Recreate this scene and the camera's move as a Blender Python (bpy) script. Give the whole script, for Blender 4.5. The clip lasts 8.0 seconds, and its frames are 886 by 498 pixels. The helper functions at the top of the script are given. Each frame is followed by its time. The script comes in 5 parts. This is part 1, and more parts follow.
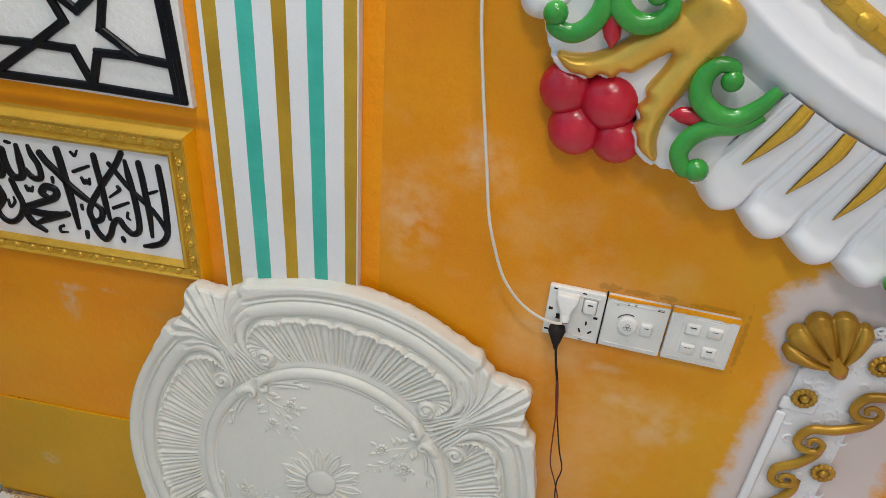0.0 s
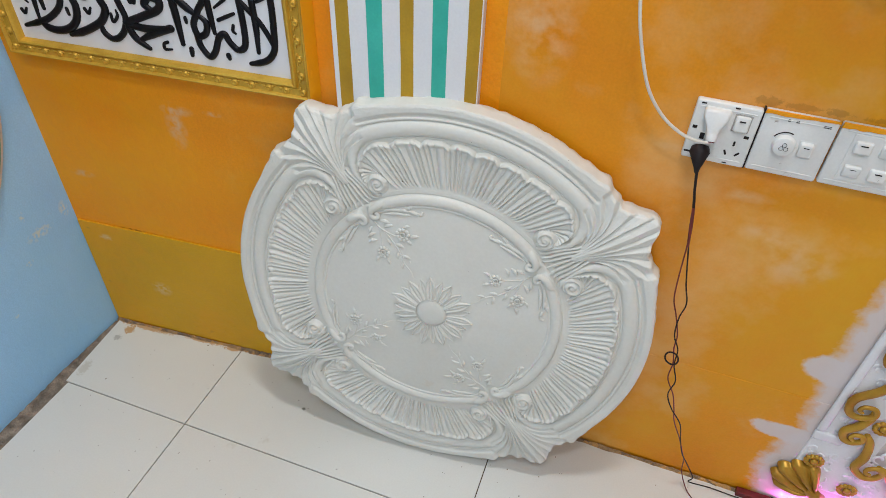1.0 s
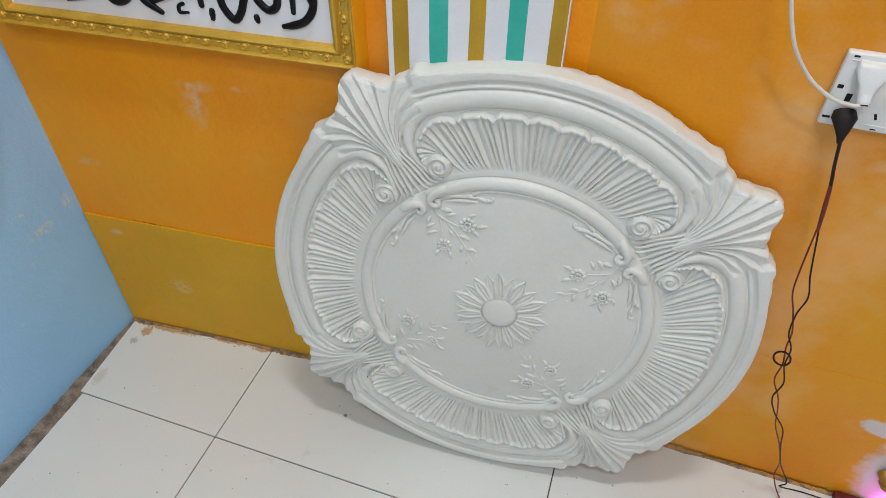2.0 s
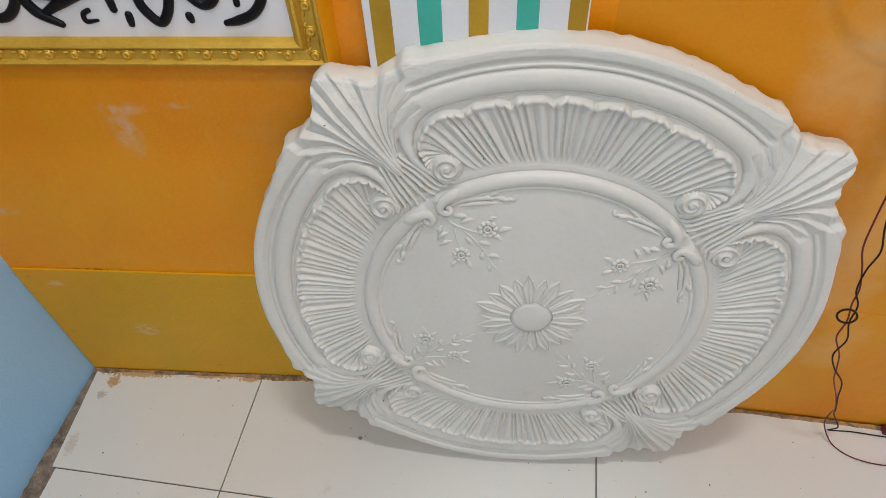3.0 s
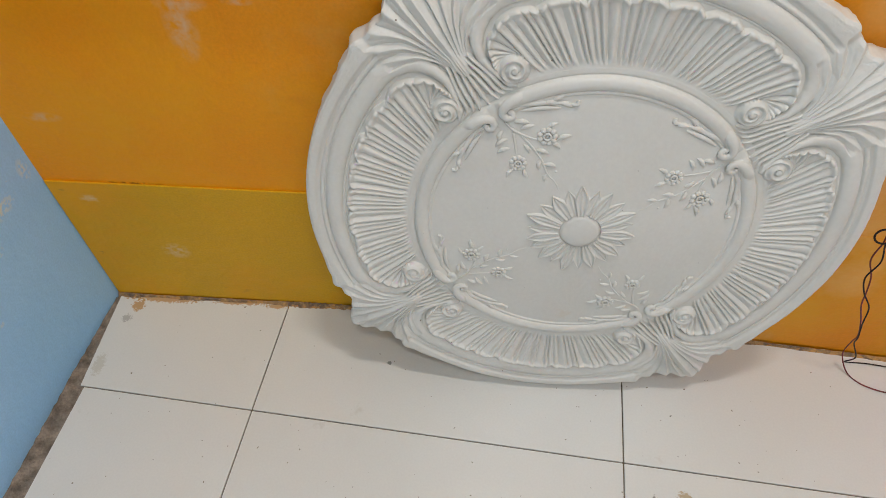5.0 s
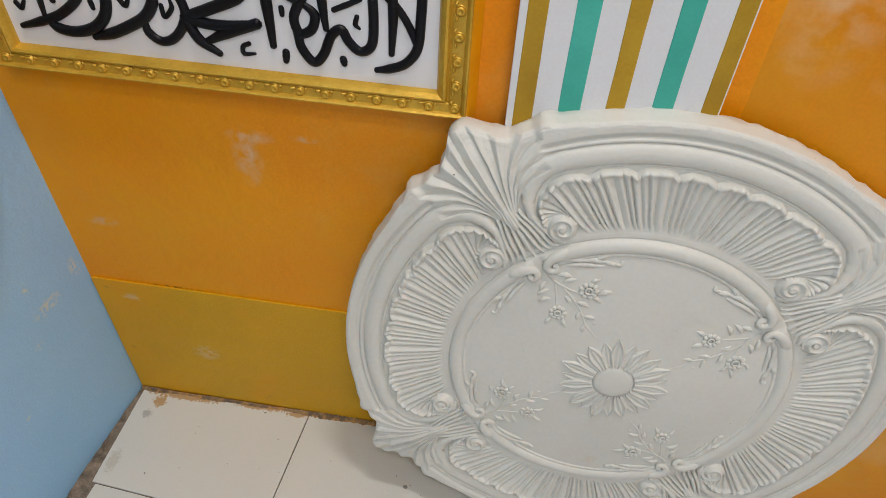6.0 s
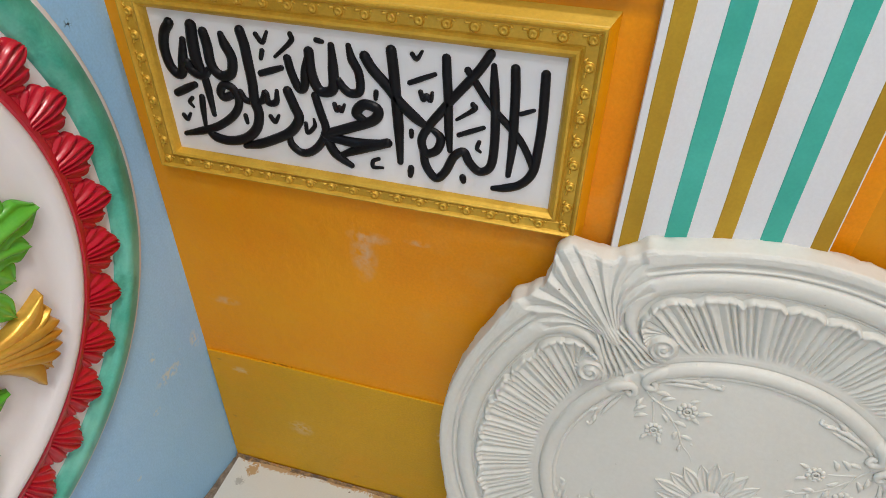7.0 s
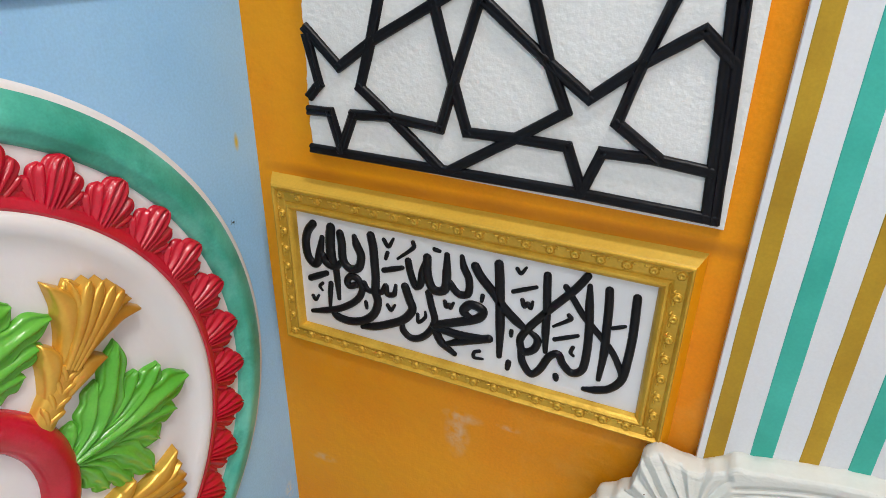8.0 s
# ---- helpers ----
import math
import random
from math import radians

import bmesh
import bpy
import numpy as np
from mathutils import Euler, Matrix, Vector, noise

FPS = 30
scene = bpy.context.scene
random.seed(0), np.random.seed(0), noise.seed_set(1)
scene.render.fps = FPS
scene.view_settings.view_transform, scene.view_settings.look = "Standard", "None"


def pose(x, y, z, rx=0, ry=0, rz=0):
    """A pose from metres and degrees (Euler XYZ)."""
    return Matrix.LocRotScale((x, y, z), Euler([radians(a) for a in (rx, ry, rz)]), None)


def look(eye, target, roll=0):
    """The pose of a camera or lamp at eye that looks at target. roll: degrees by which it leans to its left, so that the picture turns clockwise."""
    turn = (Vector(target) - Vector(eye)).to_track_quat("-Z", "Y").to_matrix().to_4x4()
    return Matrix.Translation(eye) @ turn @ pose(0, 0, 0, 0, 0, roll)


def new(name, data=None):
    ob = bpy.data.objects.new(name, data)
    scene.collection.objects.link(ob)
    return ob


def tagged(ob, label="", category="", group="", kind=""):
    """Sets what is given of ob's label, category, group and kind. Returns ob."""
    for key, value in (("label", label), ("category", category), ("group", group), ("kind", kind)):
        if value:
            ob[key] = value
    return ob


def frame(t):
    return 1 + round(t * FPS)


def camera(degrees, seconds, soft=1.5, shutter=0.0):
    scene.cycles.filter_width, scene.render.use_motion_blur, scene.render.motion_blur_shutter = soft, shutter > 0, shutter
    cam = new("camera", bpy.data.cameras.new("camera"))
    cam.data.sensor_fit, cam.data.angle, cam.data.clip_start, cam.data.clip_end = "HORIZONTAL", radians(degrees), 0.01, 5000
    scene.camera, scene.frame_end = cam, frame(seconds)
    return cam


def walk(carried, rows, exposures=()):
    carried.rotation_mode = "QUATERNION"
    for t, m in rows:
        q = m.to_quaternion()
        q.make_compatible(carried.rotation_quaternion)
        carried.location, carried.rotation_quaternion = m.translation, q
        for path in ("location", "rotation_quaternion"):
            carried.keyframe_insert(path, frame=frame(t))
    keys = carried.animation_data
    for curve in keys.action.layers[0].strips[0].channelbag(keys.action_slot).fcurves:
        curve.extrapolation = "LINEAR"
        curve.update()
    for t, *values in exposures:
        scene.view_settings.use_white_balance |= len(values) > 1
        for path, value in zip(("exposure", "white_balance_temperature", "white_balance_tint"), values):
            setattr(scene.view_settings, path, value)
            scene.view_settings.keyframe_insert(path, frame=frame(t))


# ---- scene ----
cam = camera(68.3, 8.0, soft=0.85)
PATH = [
    (0, (1.058, -0.813, 1.261), (0.82, 0.898, 0.253), 4.7),
    (0.5, (1.018, -0.82, 1.196), (0.712, 0.776, 0.03), 3.3),
    (1, (0.979, -0.832, 1.15), (0.622, 0.64, -0.156), 2.4),
    (1.5, (0.922, -0.838, 1.115), (0.564, 0.568, -0.263), 0.7),
    (1.7, (0.897, -0.808, 1.096), (0.543, 0.616, -0.263), 1.4),
    (2.8, (0.752, -0.58, 1.047), (0.515, 0.74, -0.437), -4.5),
    (3, (0.74, -0.585, 1.042), (0.583, 0.719, -0.467), -3.7),
    (3.5, (0.718, -0.615, 1.025), (0.734, 0.652, -0.521), -1.7),
    (4, (0.713, -0.641, 1.008), (0.794, 0.584, -0.571), -1.4),
    (4.5, (0.682, -0.654, 0.998), (0.661, 0.552, -0.597), -1.9),
    (4.7, (0.669, -0.657, 0.998), (0.596, 0.562, -0.586), -2.1),
    (5.8, (0.624, -0.632, 1.029), (0.518, 0.753, -0.41), 3.9),
    (6, (0.616, -0.622, 1.053), (0.462, 0.814, -0.331), 3.3),
    (6.5, (0.598, -0.619, 1.092), (0.325, 0.88, -0.204), 2.2),
    (7, (0.582, -0.631, 1.111), (0.166, 0.891, -0.118), 1.2),
    (7.5, (0.568, -0.643, 1.157), (-0.004, 0.942, 0.079), 1.1),
    (8, (0.568, -0.663, 1.225), (-0.154, 0.966, 0.317), 0.8),
]
walk(cam, [(t, look(eye, target, roll)) for t, eye, target, roll in PATH],
     exposures=[(0, -0.22, 6850, 10), (0.5, -0.12, 6750, 10), (1.0, -0.10, 6450, 10), (1.6, -0.10, 6350, 10), (3, -0.22, 6750, 13), (3.5, -0.26, 6850, 14), (4, -0.26, 6800, 14), (4.6, -0.22, 6800, 13), (6, -0.22, 6950, 13), (6.5, -0.12, 7000, 13), (7, -0.04, 6950, 12), (8, 0.03, 6700, 10)])


# ---- world and light ----
world = bpy.data.worlds.new("world")
scene.world = world
world.use_nodes = True
world.node_tree.nodes["Background"].inputs["Color"].default_value = (0.9, 0.95, 1.0, 1)
world.node_tree.nodes["Background"].inputs["Strength"].default_value = 0.05
scene.view_settings.exposure = 0.0


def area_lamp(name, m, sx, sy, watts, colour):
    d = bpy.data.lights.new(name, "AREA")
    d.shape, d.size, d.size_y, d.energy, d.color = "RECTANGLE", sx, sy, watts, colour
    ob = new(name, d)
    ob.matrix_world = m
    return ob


# no lamp is in view; this one is placed from the floor shadows
area_lamp("unseen_overhead_light", look((0.90, -0.42, 2.93), (0.90, -0.41, 0)), 0.40, 0.12, 22, (1.0, 0.975, 0.95))
# two more unseen lights, added as fill to brighten the walls
area_lamp("unseen_overhead_light", look((0.85, -1.50, 2.93), (0.85, -1.49, 0)), 0.30, 0.15, 17, (1.0, 0.985, 0.96))
area_lamp("unseen_overhead_light", look((1.50, -2.20, 2.93), (1.50, -2.19, 0)), 0.60, 0.30, 18, (1.0, 0.98, 0.95))


# ---- materials ----
def mat(name, a, b=None, rough=0.5, metal=0.0, scale=8.0, fine=0.0, fine_scale=300.0, bump=0.0, bump_scale=120.0,
        contrast=(0.35, 0.65), coat=0.0, rough_var=0.0, by_object=0.0):
    """Procedural surface: broad drift between two colours, fine grain, relief."""
    m = bpy.data.materials.new(name)
    m.use_nodes = True
    nt = m.node_tree
    n, l = nt.nodes, nt.links
    bsdf = n["Principled BSDF"]
    bsdf.inputs["Roughness"].default_value = rough
    bsdf.inputs["Metallic"].default_value = metal
    bsdf.inputs["Coat Weight"].default_value = coat
    bsdf.inputs["Coat Roughness"].default_value = 0.15
    tc = n.new("ShaderNodeTexCoord")
    b = b or tuple(0.85 * c for c in a)
    t1 = n.new("ShaderNodeTexNoise")
    t1.inputs["Scale"].default_value, t1.inputs["Detail"].default_value = scale, 5
    l.new(tc.outputs["Object"], t1.inputs["Vector"])
    ramp = n.new("ShaderNodeMapRange")
    ramp.inputs[1].default_value, ramp.inputs[2].default_value = contrast
    l.new(t1.outputs["Fac"], ramp.inputs[0])
    mix = n.new("ShaderNodeMix")
    mix.data_type = "RGBA"
    mix.inputs[6].default_value, mix.inputs[7].default_value = (*a, 1), (*b, 1)
    l.new(ramp.outputs[0], mix.inputs[0])
    out = mix.outputs[2]
    if fine:
        t2 = n.new("ShaderNodeTexNoise")
        t2.inputs["Scale"].default_value, t2.inputs["Detail"].default_value = fine_scale, 3
        l.new(tc.outputs["Object"], t2.inputs["Vector"])
        r2 = n.new("ShaderNodeMapRange")
        r2.inputs[1].default_value, r2.inputs[2].default_value = 0.3, 0.7
        r2.inputs[3].default_value, r2.inputs[4].default_value = 1 - fine, 1 + fine
        l.new(t2.outputs["Fac"], r2.inputs[0])
        mul = n.new("ShaderNodeVectorMath")
        mul.operation = "SCALE"
        l.new(out, mul.inputs[0])
        l.new(r2.outputs[0], mul.inputs["Scale"])
        out = mul.outputs[0]
    if by_object:
        oi = n.new("ShaderNodeObjectInfo")
        r3 = n.new("ShaderNodeMapRange")
        r3.inputs[3].default_value, r3.inputs[4].default_value = 1 - by_object, 1 + by_object
        l.new(oi.outputs["Random"], r3.inputs[0])
        mul = n.new("ShaderNodeVectorMath")
        mul.operation = "SCALE"
        l.new(out, mul.inputs[0])
        l.new(r3.outputs[0], mul.inputs["Scale"])
        out = mul.outputs[0]
    l.new(out, bsdf.inputs["Base Color"])
    if rough_var:
        r4 = n.new("ShaderNodeMapRange")
        r4.inputs[3].default_value, r4.inputs[4].default_value = rough - rough_var, rough + rough_var
        l.new(t1.outputs["Fac"], r4.inputs[0])
        l.new(r4.outputs[0], bsdf.inputs["Roughness"])
    if bump:
        t3 = n.new("ShaderNodeTexNoise")
        t3.inputs["Scale"].default_value, t3.inputs["Detail"].default_value = bump_scale, 4
        l.new(tc.outputs["Object"], t3.inputs["Vector"])
        bp = n.new("ShaderNodeBump")
        bp.inputs["Strength"].default_value, bp.inputs["Distance"].default_value = 1.0, bump
        l.new(t3.outputs["Fac"], bp.inputs["Height"])
        l.new(bp.outputs["Normal"], bsdf.inputs["Normal"])
    return m


def stain_layer(m, colour, scale, lo, hi, stretch=(1, 1, 1), seed=0.0, detail=6, band=None):
    """A further layer of stains over a surface, where a noise runs above lo; band limits it to a range of height."""
    nt = m.node_tree
    n, l = nt.nodes, nt.links
    bsdf = n["Principled BSDF"]
    src = bsdf.inputs["Base Color"].links[0].from_socket
    tc = n.new("ShaderNodeTexCoord")
    mp = n.new("ShaderNodeMapping")
    mp.inputs["Location"].default_value = (seed, seed * 1.7, seed * 0.6)
    mp.inputs["Scale"].default_value = stretch
    l.new(tc.outputs["Object"], mp.inputs["Vector"])
    t = n.new("ShaderNodeTexNoise")
    t.inputs["Scale"].default_value, t.inputs["Detail"].default_value, t.inputs["Roughness"].default_value = scale, detail, 0.62
    l.new(mp.outputs["Vector"], t.inputs["Vector"])
    r = n.new("ShaderNodeMapRange")
    r.inputs[1].default_value, r.inputs[2].default_value = lo, hi
    l.new(t.outputs["Fac"], r.inputs[0])
    fac = r.outputs[0]
    if band:
        sep = n.new("ShaderNodeSeparateXYZ")
        l.new(tc.outputs["Object"], sep.inputs[0])
        rb = n.new("ShaderNodeMapRange")
        rb.inputs[1].default_value, rb.inputs[2].default_value = band
        l.new(sep.outputs["Z"], rb.inputs[0])
        ml = n.new("ShaderNodeMath")
        ml.operation = "MULTIPLY"
        l.new(fac, ml.inputs[0])
        l.new(rb.outputs[0], ml.inputs[1])
        fac = ml.outputs[0]
    mix = n.new("ShaderNodeMix")
    mix.data_type = "RGBA"
    l.new(fac, mix.inputs[0])
    l.new(src, mix.inputs[6])
    mix.inputs[7].default_value = (*colour, 1)
    l.new(mix.outputs[2], bsdf.inputs["Base Color"])
    return m


def spot_layer(m, colour, centre, size, scale=60.0, lo=0.45, hi=0.62, strength=1.0):
    """A single scuff, smear or toned band at one place on a surface, broken up by a noise."""
    nt = m.node_tree
    n, l = nt.nodes, nt.links
    bsdf = n["Principled BSDF"]
    src = bsdf.inputs["Base Color"].links[0].from_socket
    tc = n.new("ShaderNodeTexCoord")
    sub = n.new("ShaderNodeVectorMath")
    sub.operation = "SUBTRACT"
    sub.inputs[1].default_value = centre
    l.new(tc.outputs["Object"], sub.inputs[0])
    div = n.new("ShaderNodeVectorMath")
    div.operation = "DIVIDE"
    div.inputs[1].default_value = size
    l.new(sub.outputs[0], div.inputs[0])
    ln = n.new("ShaderNodeVectorMath")
    ln.operation = "LENGTH"
    l.new(div.outputs[0], ln.inputs[0])
    fall = n.new("ShaderNodeMapRange")
    fall.inputs[1].default_value, fall.inputs[2].default_value = 0.25, 1.0
    fall.inputs[3].default_value, fall.inputs[4].default_value = strength, 0.0
    l.new(ln.outputs["Value"], fall.inputs[0])
    t = n.new("ShaderNodeTexNoise")
    t.inputs["Scale"].default_value, t.inputs["Detail"].default_value = scale, 6
    l.new(tc.outputs["Object"], t.inputs["Vector"])
    r = n.new("ShaderNodeMapRange")
    r.inputs[1].default_value, r.inputs[2].default_value = lo, hi
    l.new(t.outputs["Fac"], r.inputs[0])
    ml = n.new("ShaderNodeMath")
    ml.operation = "MULTIPLY"
    l.new(fall.outputs[0], ml.inputs[0])
    l.new(r.outputs[0], ml.inputs[1])
    mix = n.new("ShaderNodeMix")
    mix.data_type = "RGBA"
    l.new(ml.outputs[0], mix.inputs[0])
    l.new(src, mix.inputs[6])
    mix.inputs[7].default_value = (*colour, 1)
    l.new(mix.outputs[2], bsdf.inputs["Base Color"])
    return m


def patch_layer(m, colour, centre, size, scale=20.0, rag=0.9, edge=0.05, strength=1.0):
    """A patch of other colour with a ragged, crisp edge."""
    nt = m.node_tree
    n, l = nt.nodes, nt.links
    bsdf = n["Principled BSDF"]
    src = bsdf.inputs["Base Color"].links[0].from_socket
    tc = n.new("ShaderNodeTexCoord")
    sub = n.new("ShaderNodeVectorMath")
    sub.operation = "SUBTRACT"
    sub.inputs[1].default_value = centre
    l.new(tc.outputs["Object"], sub.inputs[0])
    div = n.new("ShaderNodeVectorMath")
    div.operation = "DIVIDE"
    div.inputs[1].default_value = size
    l.new(sub.outputs[0], div.inputs[0])
    ln = n.new("ShaderNodeVectorMath")
    ln.operation = "LENGTH"
    l.new(div.outputs[0], ln.inputs[0])
    t = n.new("ShaderNodeTexNoise")
    t.inputs["Scale"].default_value, t.inputs["Detail"].default_value, t.inputs["Roughness"].default_value = scale, 8, 0.65
    l.new(tc.outputs["Object"], t.inputs["Vector"])
    add = n.new("ShaderNodeMath")
    add.operation = "MULTIPLY_ADD"
    l.new(t.outputs["Fac"], add.inputs[0])
    add.inputs[1].default_value = 2 * rag
    l.new(ln.outputs["Value"], add.inputs[2])
    r = n.new("ShaderNodeMapRange")
    r.inputs[1].default_value, r.inputs[2].default_value = 1 + rag, 1 + rag + edge
    r.inputs[3].default_value, r.inputs[4].default_value = strength, 0.0
    l.new(add.outputs[0], r.inputs[0])
    mix = n.new("ShaderNodeMix")
    mix.data_type = "RGBA"
    l.new(r.outputs[0], mix.inputs[0])
    l.new(src, mix.inputs[6])
    mix.inputs[7].default_value = (*colour, 1)
    l.new(mix.outputs[2], bsdf.inputs["Base Color"])
    return m


ORANGE = mat("orange_wall_paint", (0.88, 0.325, 0.004), (0.84, 0.275, 0.003), 0.42, scale=3.5, fine=0.05, fine_scale=260, bump=0.0022, bump_scale=45, rough_var=0.08)
stain_layer(ORANGE, (0.82, 0.36, 0.006), 2.1, 0.45, 0.70, seed=9.0)
stain_layer(ORANGE, (0.80, 0.46, 0.12), 2.6, 0.58, 0.88, seed=3.0)
OCHRE = mat("ochre_dado_paint", (0.68, 0.36, 0.007), (0.60, 0.33, 0.010), 0.45, scale=5, fine=0.07, bump=0.0016, bump_scale=50, rough_var=0.08)
stain_layer(OCHRE, (0.76, 0.33, 0.006), 3.0, 0.48, 0.70, seed=4.0)
stain_layer(OCHRE, (0.34, 0.19, 0.03), 26, 0.66, 0.78, stretch=(1, 1, 2), seed=6.0)
WORN = mat("worn_orange_paint", (0.78, 0.30, 0.007), (0.72, 0.24, 0.005), 0.42, scale=3.5, fine=0.04, fine_scale=260, bump=0.0012, bump_scale=45, rough_var=0.08)
stain_layer(WORN, (0.70, 0.35, 0.012), 2.3, 0.42, 0.68, seed=12.0)
stain_layer(WORN, (0.80, 0.50, 0.22), 3.2, 0.54, 0.85, seed=6.0)
BLUE = mat("blue_wall_paint", (0.35, 0.64, 0.95), (0.285, 0.57, 0.89), 0.5, scale=3, fine=0.05, bump=0.0012, bump_scale=50)
stain_layer(BLUE, (0.55, 0.62, 0.68), 14, 0.70, 0.76, stretch=(1, 1, 2.2), seed=7.0)
TILE = mat("glazed_floor_tile", (0.71, 0.72, 0.69), (0.67, 0.68, 0.645), 0.22, scale=2.5, fine=0.02, rough_var=0.08, by_object=0.02)
stain_layer(TILE, (0.10, 0.085, 0.06), 60, 0.742, 0.755, seed=1.0, detail=2)
stain_layer(TILE, (0.16, 0.12, 0.08), 150, 0.772, 0.785, seed=2.6, detail=1)
stain_layer(TILE, (0.50, 0.47, 0.40), 9, 0.66, 0.80, seed=5.0)
GROUT = mat("dark_grout", (0.20, 0.15, 0.09), (0.07, 0.055, 0.04), 0.9, scale=60, bump=0.001)
CRUMB = mat("brown_crumbled_grout", (0.36, 0.22, 0.10), (0.14, 0.10, 0.07), 0.95, scale=70, fine=0.25, fine_scale=400, bump=0.003, bump_scale=220)
stain_layer(CRUMB, (0.50, 0.27, 0.09), 40, 0.53, 0.60, seed=2.0)
CEMENT = mat("rough_cement", (0.30, 0.25, 0.20), (0.12, 0.10, 0.08), 0.95, scale=45, fine=0.2, bump=0.004, bump_scale=160)
PLASTER = mat("white_gypsum", (0.69, 0.69, 0.645), (0.635, 0.635, 0.59), 0.55, scale=5, fine=0.02, fine_scale=180, bump=0.0003, bump_scale=160)
stain_layer(PLASTER, (0.16, 0.13, 0.10), 130, 0.800, 0.815, seed=8.0, detail=1)
stain_layer(PLASTER, (0.62, 0.52, 0.40), 7, 0.70, 0.84, seed=2.0)
WHITE = mat("white_wall_paint", (0.80, 0.81, 0.84), (0.75, 0.76, 0.79), 0.5, scale=7, fine=0.02, bump=0.0006, bump_scale=90)
GLOSSWHITE = mat("white_gloss_paint", (0.82, 0.83, 0.86), (0.78, 0.79, 0.83), 0.28, scale=6, bump=0.0005, bump_scale=60)
TEAL = mat("teal_stripe_paint", (0.03, 0.42, 0.33), (0.05, 0.50, 0.40), 0.42, scale=16, fine=0.04, bump=0.0006)
GREENRING = mat("sea_green_paint", (0.03, 0.34, 0.25), (0.11, 0.58, 0.47), 0.36, scale=11, fine=0.08, bump=0.0008, bump_scale=60)
stain_layer(GREENRING, (0.20, 0.62, 0.52), 7, 0.50, 0.72, seed=3.0)
stain_layer(GREENRING, (0.02, 0.27, 0.19), 16, 0.56, 0.74, seed=11.0)
GOLD = mat("gold_paint", (0.70, 0.43, 0.055), (0.56, 0.32, 0.030), 0.42, metal=0.42, scale=20, fine=0.06, bump=0.0006, bump_scale=120, rough_var=0.08)
OLDGOLD = mat("antique_gold_paint", (0.78, 0.48, 0.085), (0.56, 0.29, 0.038), 0.30, metal=0.50, scale=9, fine=0.03, bump=0.0004, bump_scale=90, rough_var=0.06)
# colour of the shade in the creases beside the gilded blades
BLADESHADE = mat("blade_crease_shade", (0.10, 0.055, 0.012), (0.06, 0.03, 0.008), 0.5, scale=30)
BORDERGOLD = mat("dark_antique_gold_paint", (0.50, 0.285, 0.030), (0.36, 0.18, 0.016), 0.36, metal=0.45, scale=16, fine=0.05, bump=0.0006, bump_scale=120, rough_var=0.08)
GOLDSTRIPE = mat("dull_gold_stripe", (0.56, 0.34, 0.022), (0.44, 0.25, 0.012), 0.45, metal=0.25, scale=12, fine=0.05, bump=0.0005)
BLACK = mat("black_gloss_paint", (0.004, 0.004, 0.006), (0.006, 0.006, 0.009), 0.34, scale=30, bump=0.0006, bump_scale=140, rough_var=0.08)
BLACK.node_tree.nodes["Principled BSDF"].inputs["Specular IOR Level"].default_value = 0.22
RED = mat("red_gloss_paint", (0.58, 0.007, 0.034), (0.46, 0.005, 0.022), 0.26, metal=0.0, scale=18, fine=0.05, bump=0.0006, coat=0.25)
GREEN = mat("leaf_green_paint", (0.072, 0.40, 0.028), (0.125, 0.48, 0.055), 0.24, metal=0.0, scale=18, fine=0.05, bump=0.0006, coat=0.3)
DEEPGREEN = mat("deep_green_gloss_paint", (0.018, 0.25, 0.028), (0.04, 0.34, 0.05), 0.24, metal=0.0, scale=18, fine=0.05, bump=0.0006, coat=0.3)
PLASTIC = mat("aged_white_plastic", (0.76, 0.76, 0.74), (0.70, 0.70, 0.68), 0.35, scale=22, fine=0.02)
stain_layer(PLASTIC, (0.25, 0.22, 0.18), 40, 0.70, 0.76, seed=4.0)
# grey for the shade in the gaps round the rockers
GAPGREY = mat("gap_shade_grey", (0.42, 0.41, 0.38), (0.30, 0.29, 0.27), 0.5, scale=40)
DARKPLASTIC = mat("black_plastic", (0.014, 0.010, 0.010), (0.02, 0.013, 0.013), 0.6, scale=40)
DARKPLASTIC.node_tree.nodes["Principled BSDF"].inputs["Specular IOR Level"].default_value = 0.25
WIREWHITE = mat("white_cable", (0.70, 0.67, 0.60), (0.62, 0.58, 0.52), 0.45, scale=20)
WIRERED = mat("red_tape", (0.17, 0.012, 0.013), (0.10, 0.009, 0.010), 0.45, scale=40)
OCHREGOLD = mat("ochre_gold_paint", (0.64, 0.40, 0.05), (0.56, 0.33, 0.03), 0.5, metal=0.1, scale=12, fine=0.05, bump=0.0006)
# brown glaze, with the shade on the frame's left slope mixed into it
ORANGEBROWN = mat("orange_brown_glaze_shade", (0.58, 0.205, 0.005), (0.42, 0.135, 0.004), 0.5, metal=0.0, scale=9, fine=0.05, bump=0.0006)
for paint in (ORANGE, OCHRE, WORN):
    paint.node_tree.nodes["Principled BSDF"].inputs["Specular IOR Level"].default_value = 0.3
# browner band on the wall just above the calligraphy frame
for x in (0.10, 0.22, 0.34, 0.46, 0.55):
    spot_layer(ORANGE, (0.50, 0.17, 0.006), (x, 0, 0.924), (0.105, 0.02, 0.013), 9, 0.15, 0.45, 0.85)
CHALK = (0.66, 0.60, 0.60)
